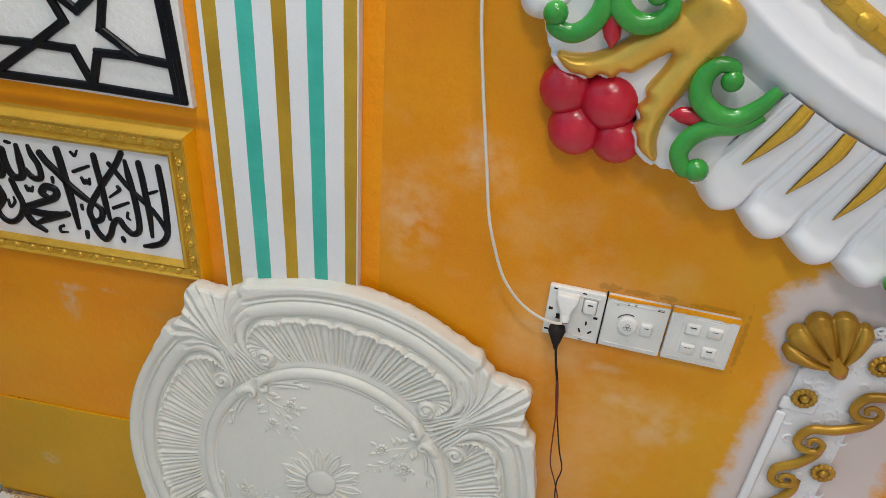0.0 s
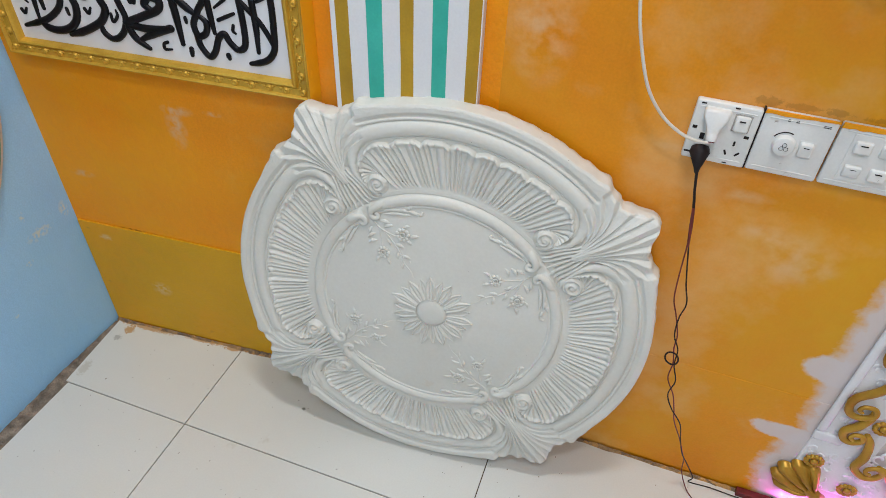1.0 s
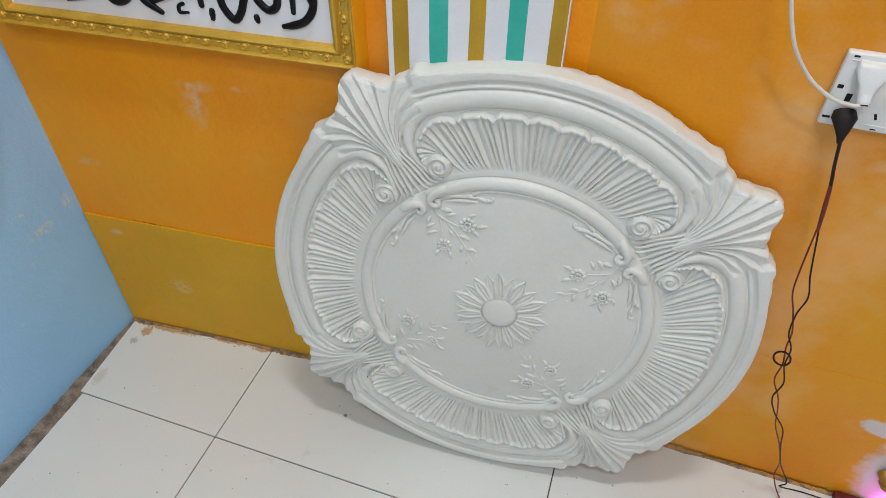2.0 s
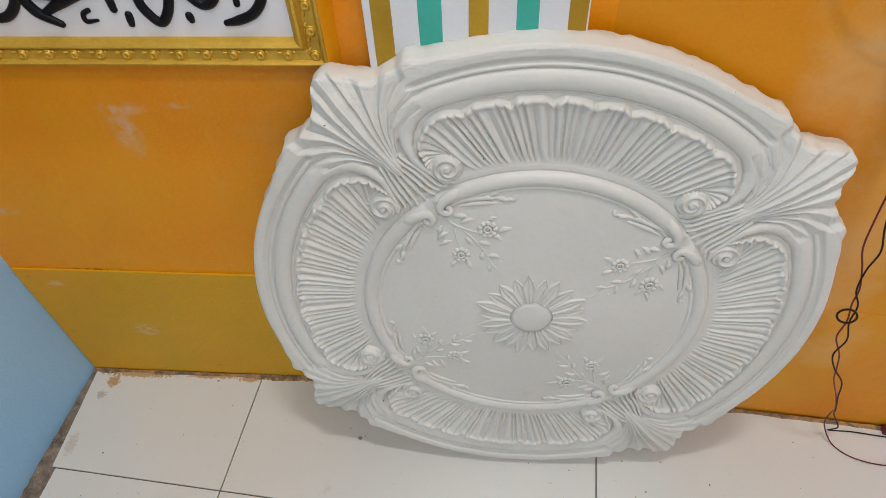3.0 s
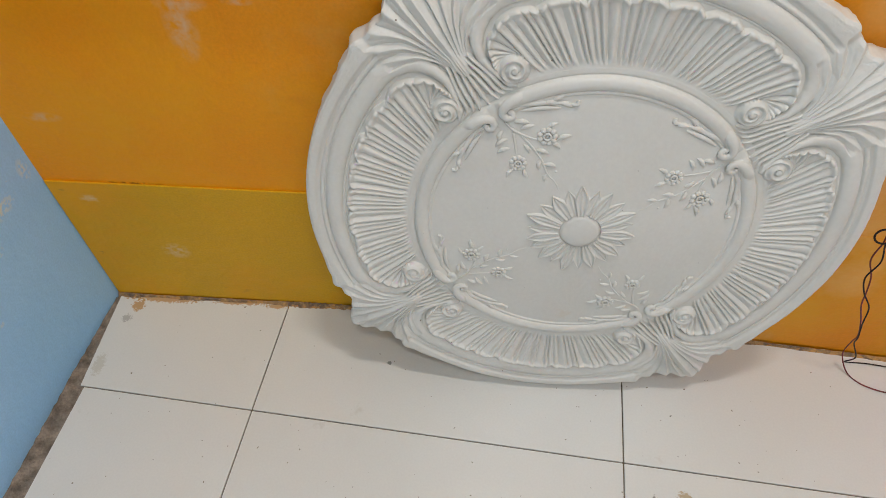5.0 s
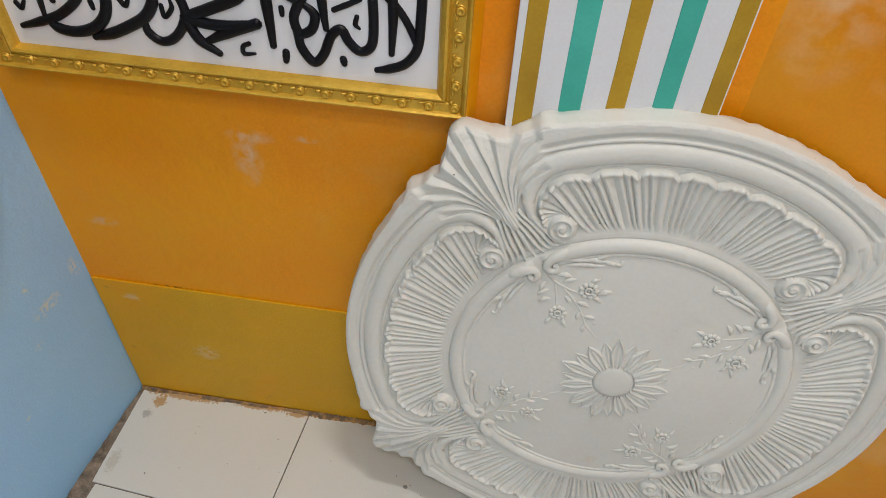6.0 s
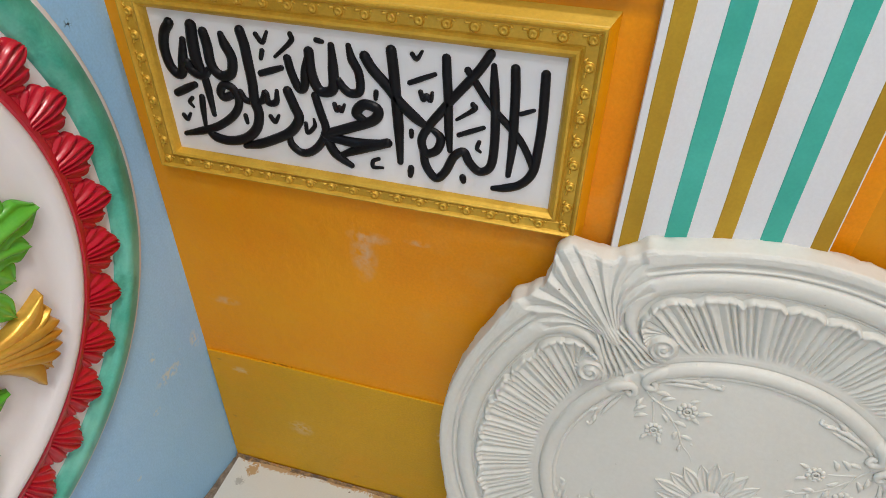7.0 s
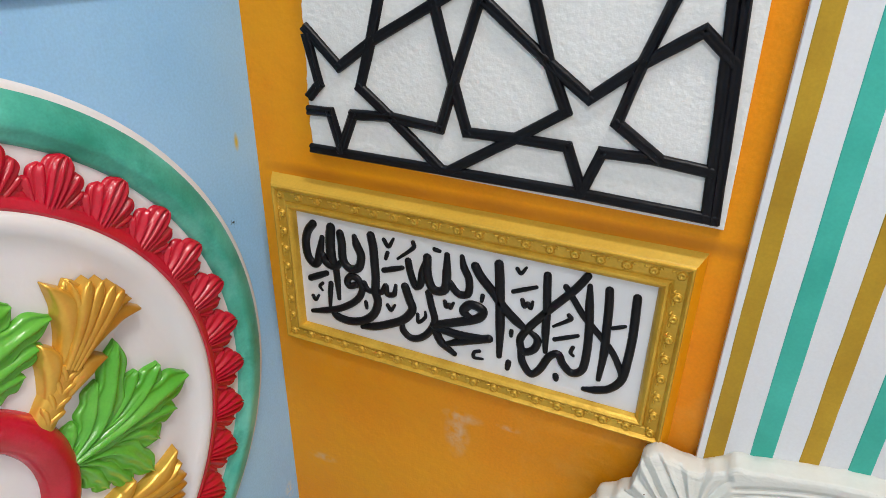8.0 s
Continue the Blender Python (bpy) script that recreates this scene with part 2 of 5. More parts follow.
for place, size, rag in (((0.665, 0.44, 0), (0.092, 0.42, 0.1), 0.26), ((0.665, 0.79, 0), (0.108, 0.085, 0.1), 0.35), ((0.668, 0.10, 0), (0.108, 0.14, 0.1), 0.3), ((0.590, 0.366, 0), (0.058, 0.028, 0.1), 0.5), ((0.565, 0.200, 0), (0.055, 0.018, 0.1), 0.5)):
    patch_layer(WORN, CHALK, place, size, 30, rag, 0.22, 0.92)
# grime and shade round the switch plates, both put into the wall colour
for place, size in (((0.337, 0.779, 0), (0.016, 0.006, 0.1)), ((0.375, 0.779, 0), (0.020, 0.004, 0.1)), ((0.415, 0.779, 0), (0.012, 0.005, 0.1)), ((0.475, 0.779, 0), (0.030, 0.003, 0.1)), ((0.5205, 0.735, 0), (0.003, 0.045, 0.1))):
    patch_layer(WORN, (0.20, 0.095, 0.015), place, tuple(0.8 * q for q in size), 140, 1.8, 0.5, 0.32)
for place, size in (((0.337, 0.641, 0), (0.06, 0.012, 0.1)), ((0.40, 0.585, 0), (0.05, 0.02, 0.1)), ((0.245, 0.690, 0), (0.03, 0.008, 0.1)), ((0.05, 0.82, 0), (0.05, 0.09, 0.1)), ((0.14, 0.93, 0), (0.06, 0.06, 0.1)), ((0.45, 0.55, 0), (0.07, 0.05, 0.1))):
    spot_layer(WORN, (0.78, 0.56, 0.34), place, size, 26, 0.40, 0.75, 0.7)
STIPPLE = mat("stippled_white_plaster", (0.80, 0.80, 0.79), (0.75, 0.75, 0.74), 0.6, scale=8, fine=0.03, fine_scale=220, bump=0.0012, bump_scale=130)
# the diodes' magenta glow on the strip, put into its base colour
GLOWTINTED = mat("glow_tinted_strip", (0.45, 0.03, 0.40), (0.35, 0.02, 0.35), 0.35, scale=30)
TEALDARK = mat("dark_teal_paint", (0.04, 0.20, 0.26), (0.05, 0.25, 0.32), 0.45, scale=10)
for place, size in (((0.300, 0, 0.565), (0.022, 0.02, 0.050)), ((0.308, 0, 0.597), (0.035, 0.02, 0.012)), ((0.375, 0, 0.602), (0.020, 0.02, 0.006)), ((0.06, 0, 0.42), (0.03, 0.02, 0.01))):
    spot_layer(ORANGE, (0.74, 0.50, 0.32), place, size, 70, 0.38, 0.66, 0.8)
for place, size in (((0.156, 0, 0.141), (0.028, 0.02, 0.022)), ((0.060, 0, 0.262), (0.022, 0.02, 0.010)), ((0.41, 0, 0.215), (0.006, 0.02, 0.018))):
    spot_layer(OCHRE, (0.72, 0.52, 0.28), place, size, 110, 0.42, 0.60, 0.85)
spot_layer(ORANGE, (0.015, 0.010, 0.008), (0.14, 0, 0.298), (0.055, 0.02, 0.003), 90, 0.45, 0.6, 0.7)
for place, size in (((0, -0.085, 0.322), (0.02, 0.035, 0.016)), ((0, -0.105, 0.375), (0.02, 0.006, 0.014)), ((0, -0.02, 0.335), (0.02, 0.012, 0.022)), ((0, -0.13, 0.28), (0.02, 0.010, 0.008)), ((0, -0.20, 0.20), (0.02, 0.006, 0.005))):
    spot_layer(BLUE, (0.62, 0.70, 0.74), place, size, 130, 0.46, 0.56)
spot_layer(BLUE, (0.60, 0.45, 0.06), (0, -0.034, 0.964), (0.02, 0.0045, 0.014), 60, 0.2, 0.4)
spot_layer(BLUE, (0.02, 0.04, 0.07), (0, -0.058, 0.859), (0.02, 0.006, 0.008), 260, 0.5, 0.56)
for place, size in (((0.047, -0.026, 0), (0.012, 0.014, 0.02)), ((0.09, -0.010, 0), (0.07, 0.007, 0.02)), ((0.23, -0.008, 0), (0.05, 0.006, 0.02)), ((0.30, -0.012, 0), (0.02, 0.006, 0.02))):
    patch_layer(TILE, (0.48, 0.28, 0.10), place, tuple(0.75 * q for q in size), 200, 2.2, 0.35, 0.85)
for place, size, col in (((0.945, -0.324, 0), (0.006, 0.014, 0.02), (0.10, 0.09, 0.06)), ((0.99, -0.309, 0), (0.012, 0.008, 0.02), (0.40, 0.26, 0.08)), ((1.285, -0.330, 0), (0.026, 0.007, 0.02), (0.38, 0.32, 0.24)), ((1.305, -0.340, 0), (0.016, 0.007, 0.02), (0.34, 0.28, 0.20)),
                         ((0.521, -0.114, 0), (0.005, 0.004, 0.02), (0.03, 0.04, 0.02)), ((0.035, -0.055, 0), (0.010, 0.010, 0.02), (0.35, 0.35, 0.33)),
                         ((0.022, -0.150, 0), (0.012, 0.024, 0.02), (0.52, 0.50, 0.43))):
    patch_layer(TILE, col, place, tuple(0.62 * q for q in size), 260, 2.4, 0.5, 0.68)


def glow(name, colour, strength):
    m = mat(name, colour, None, 0.4)
    bsdf = m.node_tree.nodes["Principled BSDF"]
    bsdf.inputs["Emission Color"].default_value = (*colour, 1)
    bsdf.inputs["Emission Strength"].default_value = strength
    return m


LEDGLOW = glow("magenta_diode", (1.0, 0.12, 0.95), 190.0)
LEDRED = glow("red_diode", (1.0, 0.03, 0.06), 14.0)
CEIL = mat("ceiling_paint", (0.78, 0.78, 0.77), None, 0.8, scale=2)


# ---- mesh helpers ----
def link_mesh(name, me, material, parent=None, label="", smooth=True):
    if material is not None and not me.materials:
        me.materials.append(material)
    if smooth:
        me.polygons.foreach_set("use_smooth", [True] * len(me.polygons))
    ob = new(name, me)
    ob.parent = parent
    if label:
        tagged(ob, label)
    return ob


def part(name, bm, material, parent=None, label="", smooth=False, sharp=35):
    bmesh.ops.recalc_face_normals(bm, faces=bm.faces)
    me = bpy.data.meshes.new(name)
    if smooth:
        for f in bm.faces:
            f.smooth = True
        for e in bm.edges:
            if len(e.link_faces) == 2 and e.calc_face_angle(0) > radians(sharp):
                e.smooth = False
    bm.to_mesh(me)
    bm.free()
    return link_mesh(name, me, material, parent, label, False)


def thing(name, m, label, category, group="", kind=""):
    ob = new(name)
    ob.empty_display_size = 0.05
    ob.matrix_world = m
    return tagged(ob, label, category, group, kind)


def box(x0, x1, y0, y1, z0, z1, bevel=0.0, seg=2, bm=None):
    bm = bm or bmesh.new()
    r = bmesh.ops.create_cube(bm, size=1)
    for v in r["verts"]:
        v.co = Vector((x0 if v.co.x < 0 else x1, y0 if v.co.y < 0 else y1, z0 if v.co.z < 0 else z1))
    if bevel:
        es = list({e for v in r["verts"] for e in v.link_edges})
        bmesh.ops.bevel(bm, geom=es, offset=bevel, segments=seg, affect="EDGES", profile=0.5)
    return bm


def grid_mesh(name, P, wrap=False):
    """A mesh from an array of points, rows x columns x 3."""
    h, w = P.shape[:2]
    me = bpy.data.meshes.new(name)
    idx = np.arange(h * w).reshape(h, w)
    if wrap:
        idx = np.concatenate([idx, idx[:, :1]], 1)
    q = np.stack([idx[:-1, :-1], idx[:-1, 1:], idx[1:, 1:], idx[1:, :-1]], -1).reshape(-1, 4)
    me.from_pydata(P.reshape(-1, 3).tolist(), [], q.tolist())
    me.update()
    return me


def catmull(pts, n=8):
    """A smooth line through control points."""
    p = np.array(pts, float)
    p = np.concatenate([[2 * p[0] - p[1]], p, [2 * p[-1] - p[-2]]])
    out = []
    for i in range(1, len(p) - 2):
        a, b, c, d = p[i - 1:i + 3]
        for t in np.linspace(0, 1, n, endpoint=False):
            out.append(0.5 * (2 * b + (c - a) * t + (2 * a - 5 * b + 4 * c - d) * t * t + (3 * b - a - 3 * c + d) * t ** 3))
    out.append(p[-2])
    return np.array(out)


def tube(pts, radius, n=8, sides=8, bm=None, flat=1.0, normal=None, smooth_path=True):
    """A round or flattened rod along a line; radius is a number or a list along the line; normal is the flattened side's direction."""
    bm = bm or bmesh.new()
    P = catmull(pts, n) if smooth_path else np.array(pts, float)
    R = np.interp(np.linspace(0, 1, len(P)), np.linspace(0, 1, len(np.atleast_1d(radius))), np.atleast_1d(radius)) if np.ndim(radius) else np.full(len(P), radius)
    T = np.gradient(P, axis=0)
    T /= np.linalg.norm(T, axis=1)[:, None] + 1e-12
    up = np.array(normal if normal is not None else (0.31, 0.22, 0.93), float)
    rings = []
    for p, t, r in zip(P, T, R):
        s = np.cross(t, up)
        s /= np.linalg.norm(s) + 1e-9
        w = np.cross(s, t)
        rings.append([bm.verts.new(p + r * (math.cos(a) * s + flat * math.sin(a) * w)) for a in np.arange(sides) * 2 * math.pi / sides])
    for a, b in zip(rings[:-1], rings[1:]):
        for i in range(sides):
            bm.faces.new((a[i], a[(i + 1) % sides], b[(i + 1) % sides], b[i]))
    bm.faces.new(rings[0]), bm.faces.new(rings[-1])
    return bm


def ball(c, r, bm=None, scale=(1, 1, 1), u=14, v=9):
    bm = bm or bmesh.new()
    bmesh.ops.create_uvsphere(bm, u_segments=u, v_segments=v, radius=r, matrix=Matrix.Translation(c) @ Matrix.Diagonal((*scale, 1)))
    return bm


def lathe(profile, n=64, a0=0.0, a1=360.0, bm=None):
    """Turn a line of (radius, height) about the z axis."""
    bm = bm or bmesh.new()
    full = abs(a1 - a0) >= 360
    cols = []
    for k in range(n if full else n + 1):
        a = radians(a0 + (a1 - a0) * k / n)
        cols.append([bm.verts.new((r * math.cos(a), r * math.sin(a), z)) for r, z in profile])
    for k in range(n):
        A, B = cols[k], cols[(k + 1) % len(cols)]
        for i in range(len(profile) - 1):
            bm.faces.new((A[i], B[i], B[i + 1], A[i + 1]))
    return bm


def prism(outline, z0, z1, bevel=0.0, bm=None):
    """A flat plate of any outline, thickened along z."""
    own = bmesh.new()
    vs = [own.verts.new((x, y, z0)) for x, y in outline]
    f = own.faces.new(vs)
    top = bmesh.ops.extrude_face_region(own, geom=[f])
    tv = [g for g in top["geom"] if isinstance(g, bmesh.types.BMVert)]
    for v in tv:
        v.co.z = z1
    if bevel:
        es = [e for e in own.edges if all(v in tv for v in e.verts)]
        bmesh.ops.bevel(own, geom=es, offset=bevel, segments=2, affect="EDGES", profile=0.5)
    if bm is None:
        return own
    me = bpy.data.meshes.new("tmp")
    own.to_mesh(me)
    own.free()
    bm.from_mesh(me)
    bpy.data.meshes.remove(me)
    return bm


WALLFRAME = pose(0, 0, 0, 90, 0, 0)       # on the straight stretch of orange wall: x right, y up, z out of the wall
WEST = pose(0, 0, 0, 0, 0, -4.57)         # the blue wall, not quite square to the orange one
BENT = pose(0.85, 0, 0, 90, 0, -5)        # the same on the stretch beyond the pilaster, which turns five degrees
SOCKETS = BENT @ Matrix.Translation((0.0069, -0.003, 0)) @ Matrix.Diagonal((0.973, 1, 1, 1))


# ---- structure ----
X1, Y1, H = 3.4, -3.2, 3.0
tagged(part("wall_north", box(-0.15, 0.85, 0, 0.15, -0.05, H), ORANGE), "orange painted plaster wall with scuffs, filler marks and a browner band", "wall", kind="structure")
bent_wall = part("wall_north_bent", box(0.0, 2.75, -0.05, H, -0.15, 0.0), WORN)
bent_wall.matrix_world = BENT
tagged(bent_wall, "orange painted plaster wall with pale worn patches", "wall", kind="structure")
west_wall = part("wall_west", box(-0.15, 0, Y1 - 0.1, -0.0, -0.05, H), BLUE)
west_wall.matrix_world = WEST
tagged(west_wall, "sky blue painted plaster wall with scratches", "wall", kind="structure")
# unseen walls and ceiling, added to close the room and bounce light
tagged(part("wall_east", box(X1, X1 + 0.15, Y1, 0, -0.05, H), WHITE), "plain white wall out of view, closing the room", "wall", kind="structure")
tagged(part("wall_south", box(-0.45, X1 + 0.15, Y1 - 0.15, Y1, -0.05, H), WHITE), "plain white wall out of view, closing the room", "wall", kind="structure")
tagged(part("ceiling", box(-0.45, X1 + 0.15, Y1 - 0.15, 0.15, H, H + 0.1), CEIL), "plain white ceiling out of view", "ceiling", kind="structure")
floor = tagged(part("floor", box(-0.45, X1 + 0.15, Y1 - 0.15, 0.15, -0.1, -0.004), GROUT), "off-white glazed tile floor with dark joints", "floor", kind="structure")
tagged(part("dado", box(0.002, 0.846, -0.0035, 0.0, 0.006, 0.297, 0.0012), OCHRE), "ochre painted lower strip of the wall", "trim", kind="structure")
dado = part("dado_bent", box(0.003, 2.5, 0.006, 0.294, 0.0, 0.0013, 0.0006), WORN)
dado.matrix_world = BENT
tagged(dado, "orange painted lower strip of the wall", "trim", kind="structure")
band = part("trim_west", box(0.0002, 0.006, -2.6, -0.012, 1.157, 1.30, 0.002), TEALDARK)
band.matrix_world = WEST
tagged(band, "dark teal painted band on the blue wall", "trim", kind="structure")


def cement_edge():
    """Rough cement left bare between the tiles and the blue wall, and dirt along the orange one."""
    rng = np.random.RandomState(3)
    n = 260
    ys = np.linspace(-0.012, -2.4, n)
    P = np.zeros((n, 5, 3))
    for i, y in enumerate(ys):
        tile_edge = 0.008 if y > -0.19 else 0.030 + 0.08 * y
        w = tile_edge - 0.08 * y + rng.uniform(-0.0015, 0.0015)
        for j in range(5):
            P[i, j] = (0.08 * y + 0.0005 + w * j / 4, y, -0.003 + (0.007 * (1 - j / 4) + rng.uniform(-0.002, 0.002)) * (1 - j / 5) * min(1, w / 0.02))
    tagged(link_mesh("cement_edge", grid_mesh("cement_edge", P), CEMENT, smooth=False), "rough bare cement strip along the blue wall", "trim", kind="structure")
    for name, m, x0, x1 in (("dirt_line", WALLFRAME, 0.002, 0.84), ("dirt_line_bent", BENT, 0.0, 2.0)):
        n = 220
        P = np.zeros((n, 4, 3))
        for i, x in enumerate(np.linspace(x0, x1, n)):
            k = 0.5 + 0.5 * noise.noise((x * 16, 3.1 if m is BENT else 0.4, 0))
            w, hgt = 0.003 + 0.012 * k * k * rng.uniform(0.5, 1.3), 0.003 + 0.006 * k * rng.uniform(0.5, 1.2)
            for j, (a, c) in enumerate(((hgt, 0.0042), (hgt * 0.7, 0.006), (0.001, 0.005 + w * 0.5), (-0.003, 0.006 + w))):
                P[i, j] = (x, a, c)
        ob = link_mesh(name, grid_mesh(name, P), CRUMB, smooth=False)
        ob.matrix_world = m
        tagged(ob, "brown dirt and broken grout along the wall foot", "trim", kind="structure")


cement_edge()


# ---- plaster medallion leaning on the wall ----
def med_outline(psi):
    """Radius of the edge, by the angle in degrees from the nearest corner leaf."""
    s = np.abs(psi)
    return 0.3530 + 0.0355 * np.exp(-(s / 4.3) ** 2.3) + 0.004 * np.exp(-((s - 5.6) / 1.2) ** 2) + 0.0090 * np.exp(-((s - 13.4) / 2.0) ** 2) + 0.0045 * np.exp(-((s - 9.4) / 1.8) ** 2) + 0.004 * np.exp(-((s - 17.5) / 3.0) ** 2)


def bell(x, c, w):
    return np.clip(1 - ((x - c) / w) ** 2, 0, None) ** 0.5


def sm(x, a, b):
    t = np.clip((x - a) / (b - a), 0, 1)
    return t * t * (3 - 2 * t)


def stroke(X, Y, path):
    """Distance from a line of (radius, degrees from the corner, half width) in half widths, and the half width there."""
    q, wid = np.full(X.shape, 9.0), np.full(X.shape, 0.01)
    pts = [(r * math.cos(radians(a)), r * math.sin(radians(a)), w) for r, a, w in path]
    for (x0, y0, w0), (x1, y1, w1) in zip(pts[:-1], pts[1:]):
        dx, dy = x1 - x0, y1 - y0
        t = np.clip(((X - x0) * dx + (Y - y0) * dy) / (dx * dx + dy * dy), 0, 1)
        w = w0 + t * (w1 - w0)
        k = np.hypot(X - x0 - t * dx, Y - y0 - t * dy) / w
        wid = np.where(k < q, w, wid)
        q = np.minimum(q, k)
    return q, wid


def blend_up(h, g, k):
    """The larger of two heights with a soft crease."""
    d = np.clip(0.5 + 0.5 * (g - h) / k, 0, 1)
    return h * (1 - d) + g * d + k * d * (1 - d)


TORUS = [(0.3158, a, 0.0113) for a in range(48, 17, -3)] + [(0.3160, 15.2, 0.0113), (0.3135, 12.4, 0.0110), (0.3055, 9.4, 0.0102), (0.2945, 7.2, 0.0088), (0.2800, 5.6, 0.0066), (0.2640, 5.0, 0.0048), (0.2500, 5.7, 0.0036), (0.2373, 6.8, 0.0031), (0.2240, 7.9, 0.0027), (0.2188, 10.0, 0.0022)]
# grooves of the corner leaf: radii, and degrees from its axis
GROOVES = (((0.272, 0.285, 0.318, 0.343, 0.374, 0.395), (0.5, 0.8, 1.4, 1.6, 1.4, 1.2)),
           ((0.272, 0.285, 0.320, 0.349, 0.368, 0.390), (1.0, 1.5, 2.8, 3.6, 4.1, 4.9)),
           ((0.272, 0.300, 0.314, 0.327, 0.347, 0.364), (1.5, 3.0, 3.8, 4.9, 6.9, 9.2)),
           ((0.272, 0.304, 0.326, 0.340, 0.347, 0.370), (1.9, 4.2, 6.7, 10.0, 12.6, 16.0)),
           ((0.272, 0.287, 0.305, 0.319, 0.325, 0.334), (2.3, 3.4, 5.4, 8.4, 11.8, 16.0)),
           ((0.272, 0.288, 0.299, 0.306, 0.311, 0.318), (2.7, 4.7, 6.8, 9.3, 12.4, 16.0)))


def med_height(r, th):
    """Relief of the cast medallion over its plane; four bands of flutes and four corner leaves."""
    phi = (th + 45) % 90 - 45            # from the middle of a band
    wave = np.sin(np.radians(th * 3 + 40)) + 0.6 * np.sin(np.radians(th * 7 + 10))
    psi = 45 - np.abs(phi)               # from the corner leaf
    X, Y = r * np.cos(np.radians(psi)), r * np.sin(np.radians(psi))
    # centre panel and round bead
    dome = 0.0225 + 0.0090 * np.clip(1 - (r / 0.190) ** 2, 0, 1)
    lip = 0.0225 + 0.0018 * bell(r, 0.1922, 0.0022)
    bead = 0.0218 + 0.0056 * bell(r, 0.2030, 0.0086) * (0.35 + 0.65 * sm(psi, 1.0, 3.5))
    h = np.where(r < 0.1945, np.maximum(dome, lip), np.where(r < 0.2112, bead, 0.0198 - 0.0012 * np.exp(-((r - 0.2122) / 0.0013) ** 2)))
    # mouldings outside the bands
    floor_h = 0.0172
    rim = floor_h + 0.0034 * bell(r, 0.3310, 0.0028) + 0.0030 * sm(r, 0.3350, 0.3410) - 0.0006 * sm(r, 0.3275, 0.3290) * (1 - sm(r, 0.334, 0.336)) + 0.0010 * bell(r, 0.347, 0.009)
    rim = rim + 0.0013 * bell(r, 0.3030, 0.0014) * sm(psi, 17, 20)
    h = np.where(r < 0.2205, h, rim)
    # scroll frame at the end of each band
    S_r, S_psi = 0.2367, 11.14
    ang = np.radians(S_psi - psi)
    pr, pt = r * np.cos(ang) - S_r, r * np.sin(ang)
    d = np.hypot(pr, pt)
    deg = np.degrees(np.arctan2(pt, pr))      # round the scroll, growing towards the corner
    # flutes swept out from the plain strip and curled at the scroll
    tr = np.clip((r - 0.2225) / 0.078, 0, 1.1)
    s = (psi - (17.5 - 7.5 * tr ** 0.75)) / (27.5 + 7.5 * tr ** 0.75)
    n_half = 18.0
    ph_band = n_half * (1 - np.clip(1 - s, 0, 2))
    ph_band = ph_band + 0.20 * np.sin(ph_band * 1.3 + wave) + 0.10 * np.sin(ph_band * 2.9 + 2.0 * wave)
    # where the first flute lies round the scroll, by the distance from it
    cr = np.linspace(0.2367, 0.315, 40)
    ca = np.radians(S_psi - (17.5 - 7.5 * ((cr - 0.2225) / 0.078) ** 0.75))
    ce, cf = cr * np.cos(ca) - S_r, cr * np.sin(ca)
    first = np.interp(d, np.hypot(ce, cf), np.degrees(np.arctan2(cf, ce)))
    ph_fan = -np.clip(deg - first, 0, 200) / 17.0
    fan = s < 0
    phase = np.where(fan, ph_fan, ph_band)
    lobe = np.abs(np.sin(math.pi * phase / 4.6 + 0.35 * np.sin(phase * 0.5 + wave))) ** 0.6
    lip_r = 0.2930 + 0.0068 * lobe + 0.0007 * np.sin(phase * 3.1 + wave)
    lip_d = np.interp(deg, (-39, -15, 5, 21, 43, 70, 120), (0.0725, 0.0610, 0.0505, 0.0415, 0.0275, 0.0205, 0.0165)) + (0.0040 * lobe - 0.0012) * (1 - sm(deg, 10, 45))
    end = sm(deg, -36, -12) * (psi < 24)
    D = (r - lip_r) * (1 - end) + (d - lip_d) * end
    round_scroll = sm(deg, -60, -5) * (psi < 24)
    inner = np.where(fan, (r - 0.2225) * (1 - round_scroll) + (d - 0.016) * round_scroll, r - 0.2225)
    span = np.where(fan, 0.0735 * (1 - round_scroll) + np.maximum(lip_d - 0.016, 0.007) * round_scroll, 0.0735)
    t = np.clip(inner / span, 0, 1.05)
    ridge = np.abs(np.sin(math.pi * phase)) ** 0.75
    amp = 0.0048 * sm(inner, -0.001, 0.012) * (1 + 0.25 * np.sin(phase * 2.3 + wave) + 0.15 * np.sin(phase * 5.1)) * np.where(fan, 0.85 - 0.35 * sm(deg, 30, 90), 1.0) * (1 - 0.60 * sm(t, 0.86, 1.0))
    band = 0.0195 + 0.0046 * t ** 1.5 + amp * (ridge - 0.60) + (0.0020 + 0.0014 * lobe) * np.exp(-((D + 0.0034) / 0.0036) ** 2)
    inb = sm(-D, -0.0012, 0.0010) * sm(r, 0.2190, 0.2210)
    inb = inb * np.where(psi < S_psi, sm(d, 0.006, 0.010) * (deg < 150), 1.0)
    h = h + (band - h) * np.where(r > 0.2185, inb, 0)
    # half-round moulding that wraps the end of each band
    q, w = stroke(X, Y, TORUS)
    tor = floor_h + 0.0066 * np.sqrt(np.clip(1 - q * q, 0, 1)) * (w / 0.0113) ** 0.45 + 0.0034 * (1 - sm(w, 0.004, 0.010))
    h = np.where((q < 1) & (D > -0.001), blend_up(h, tor, 0.0008), h)
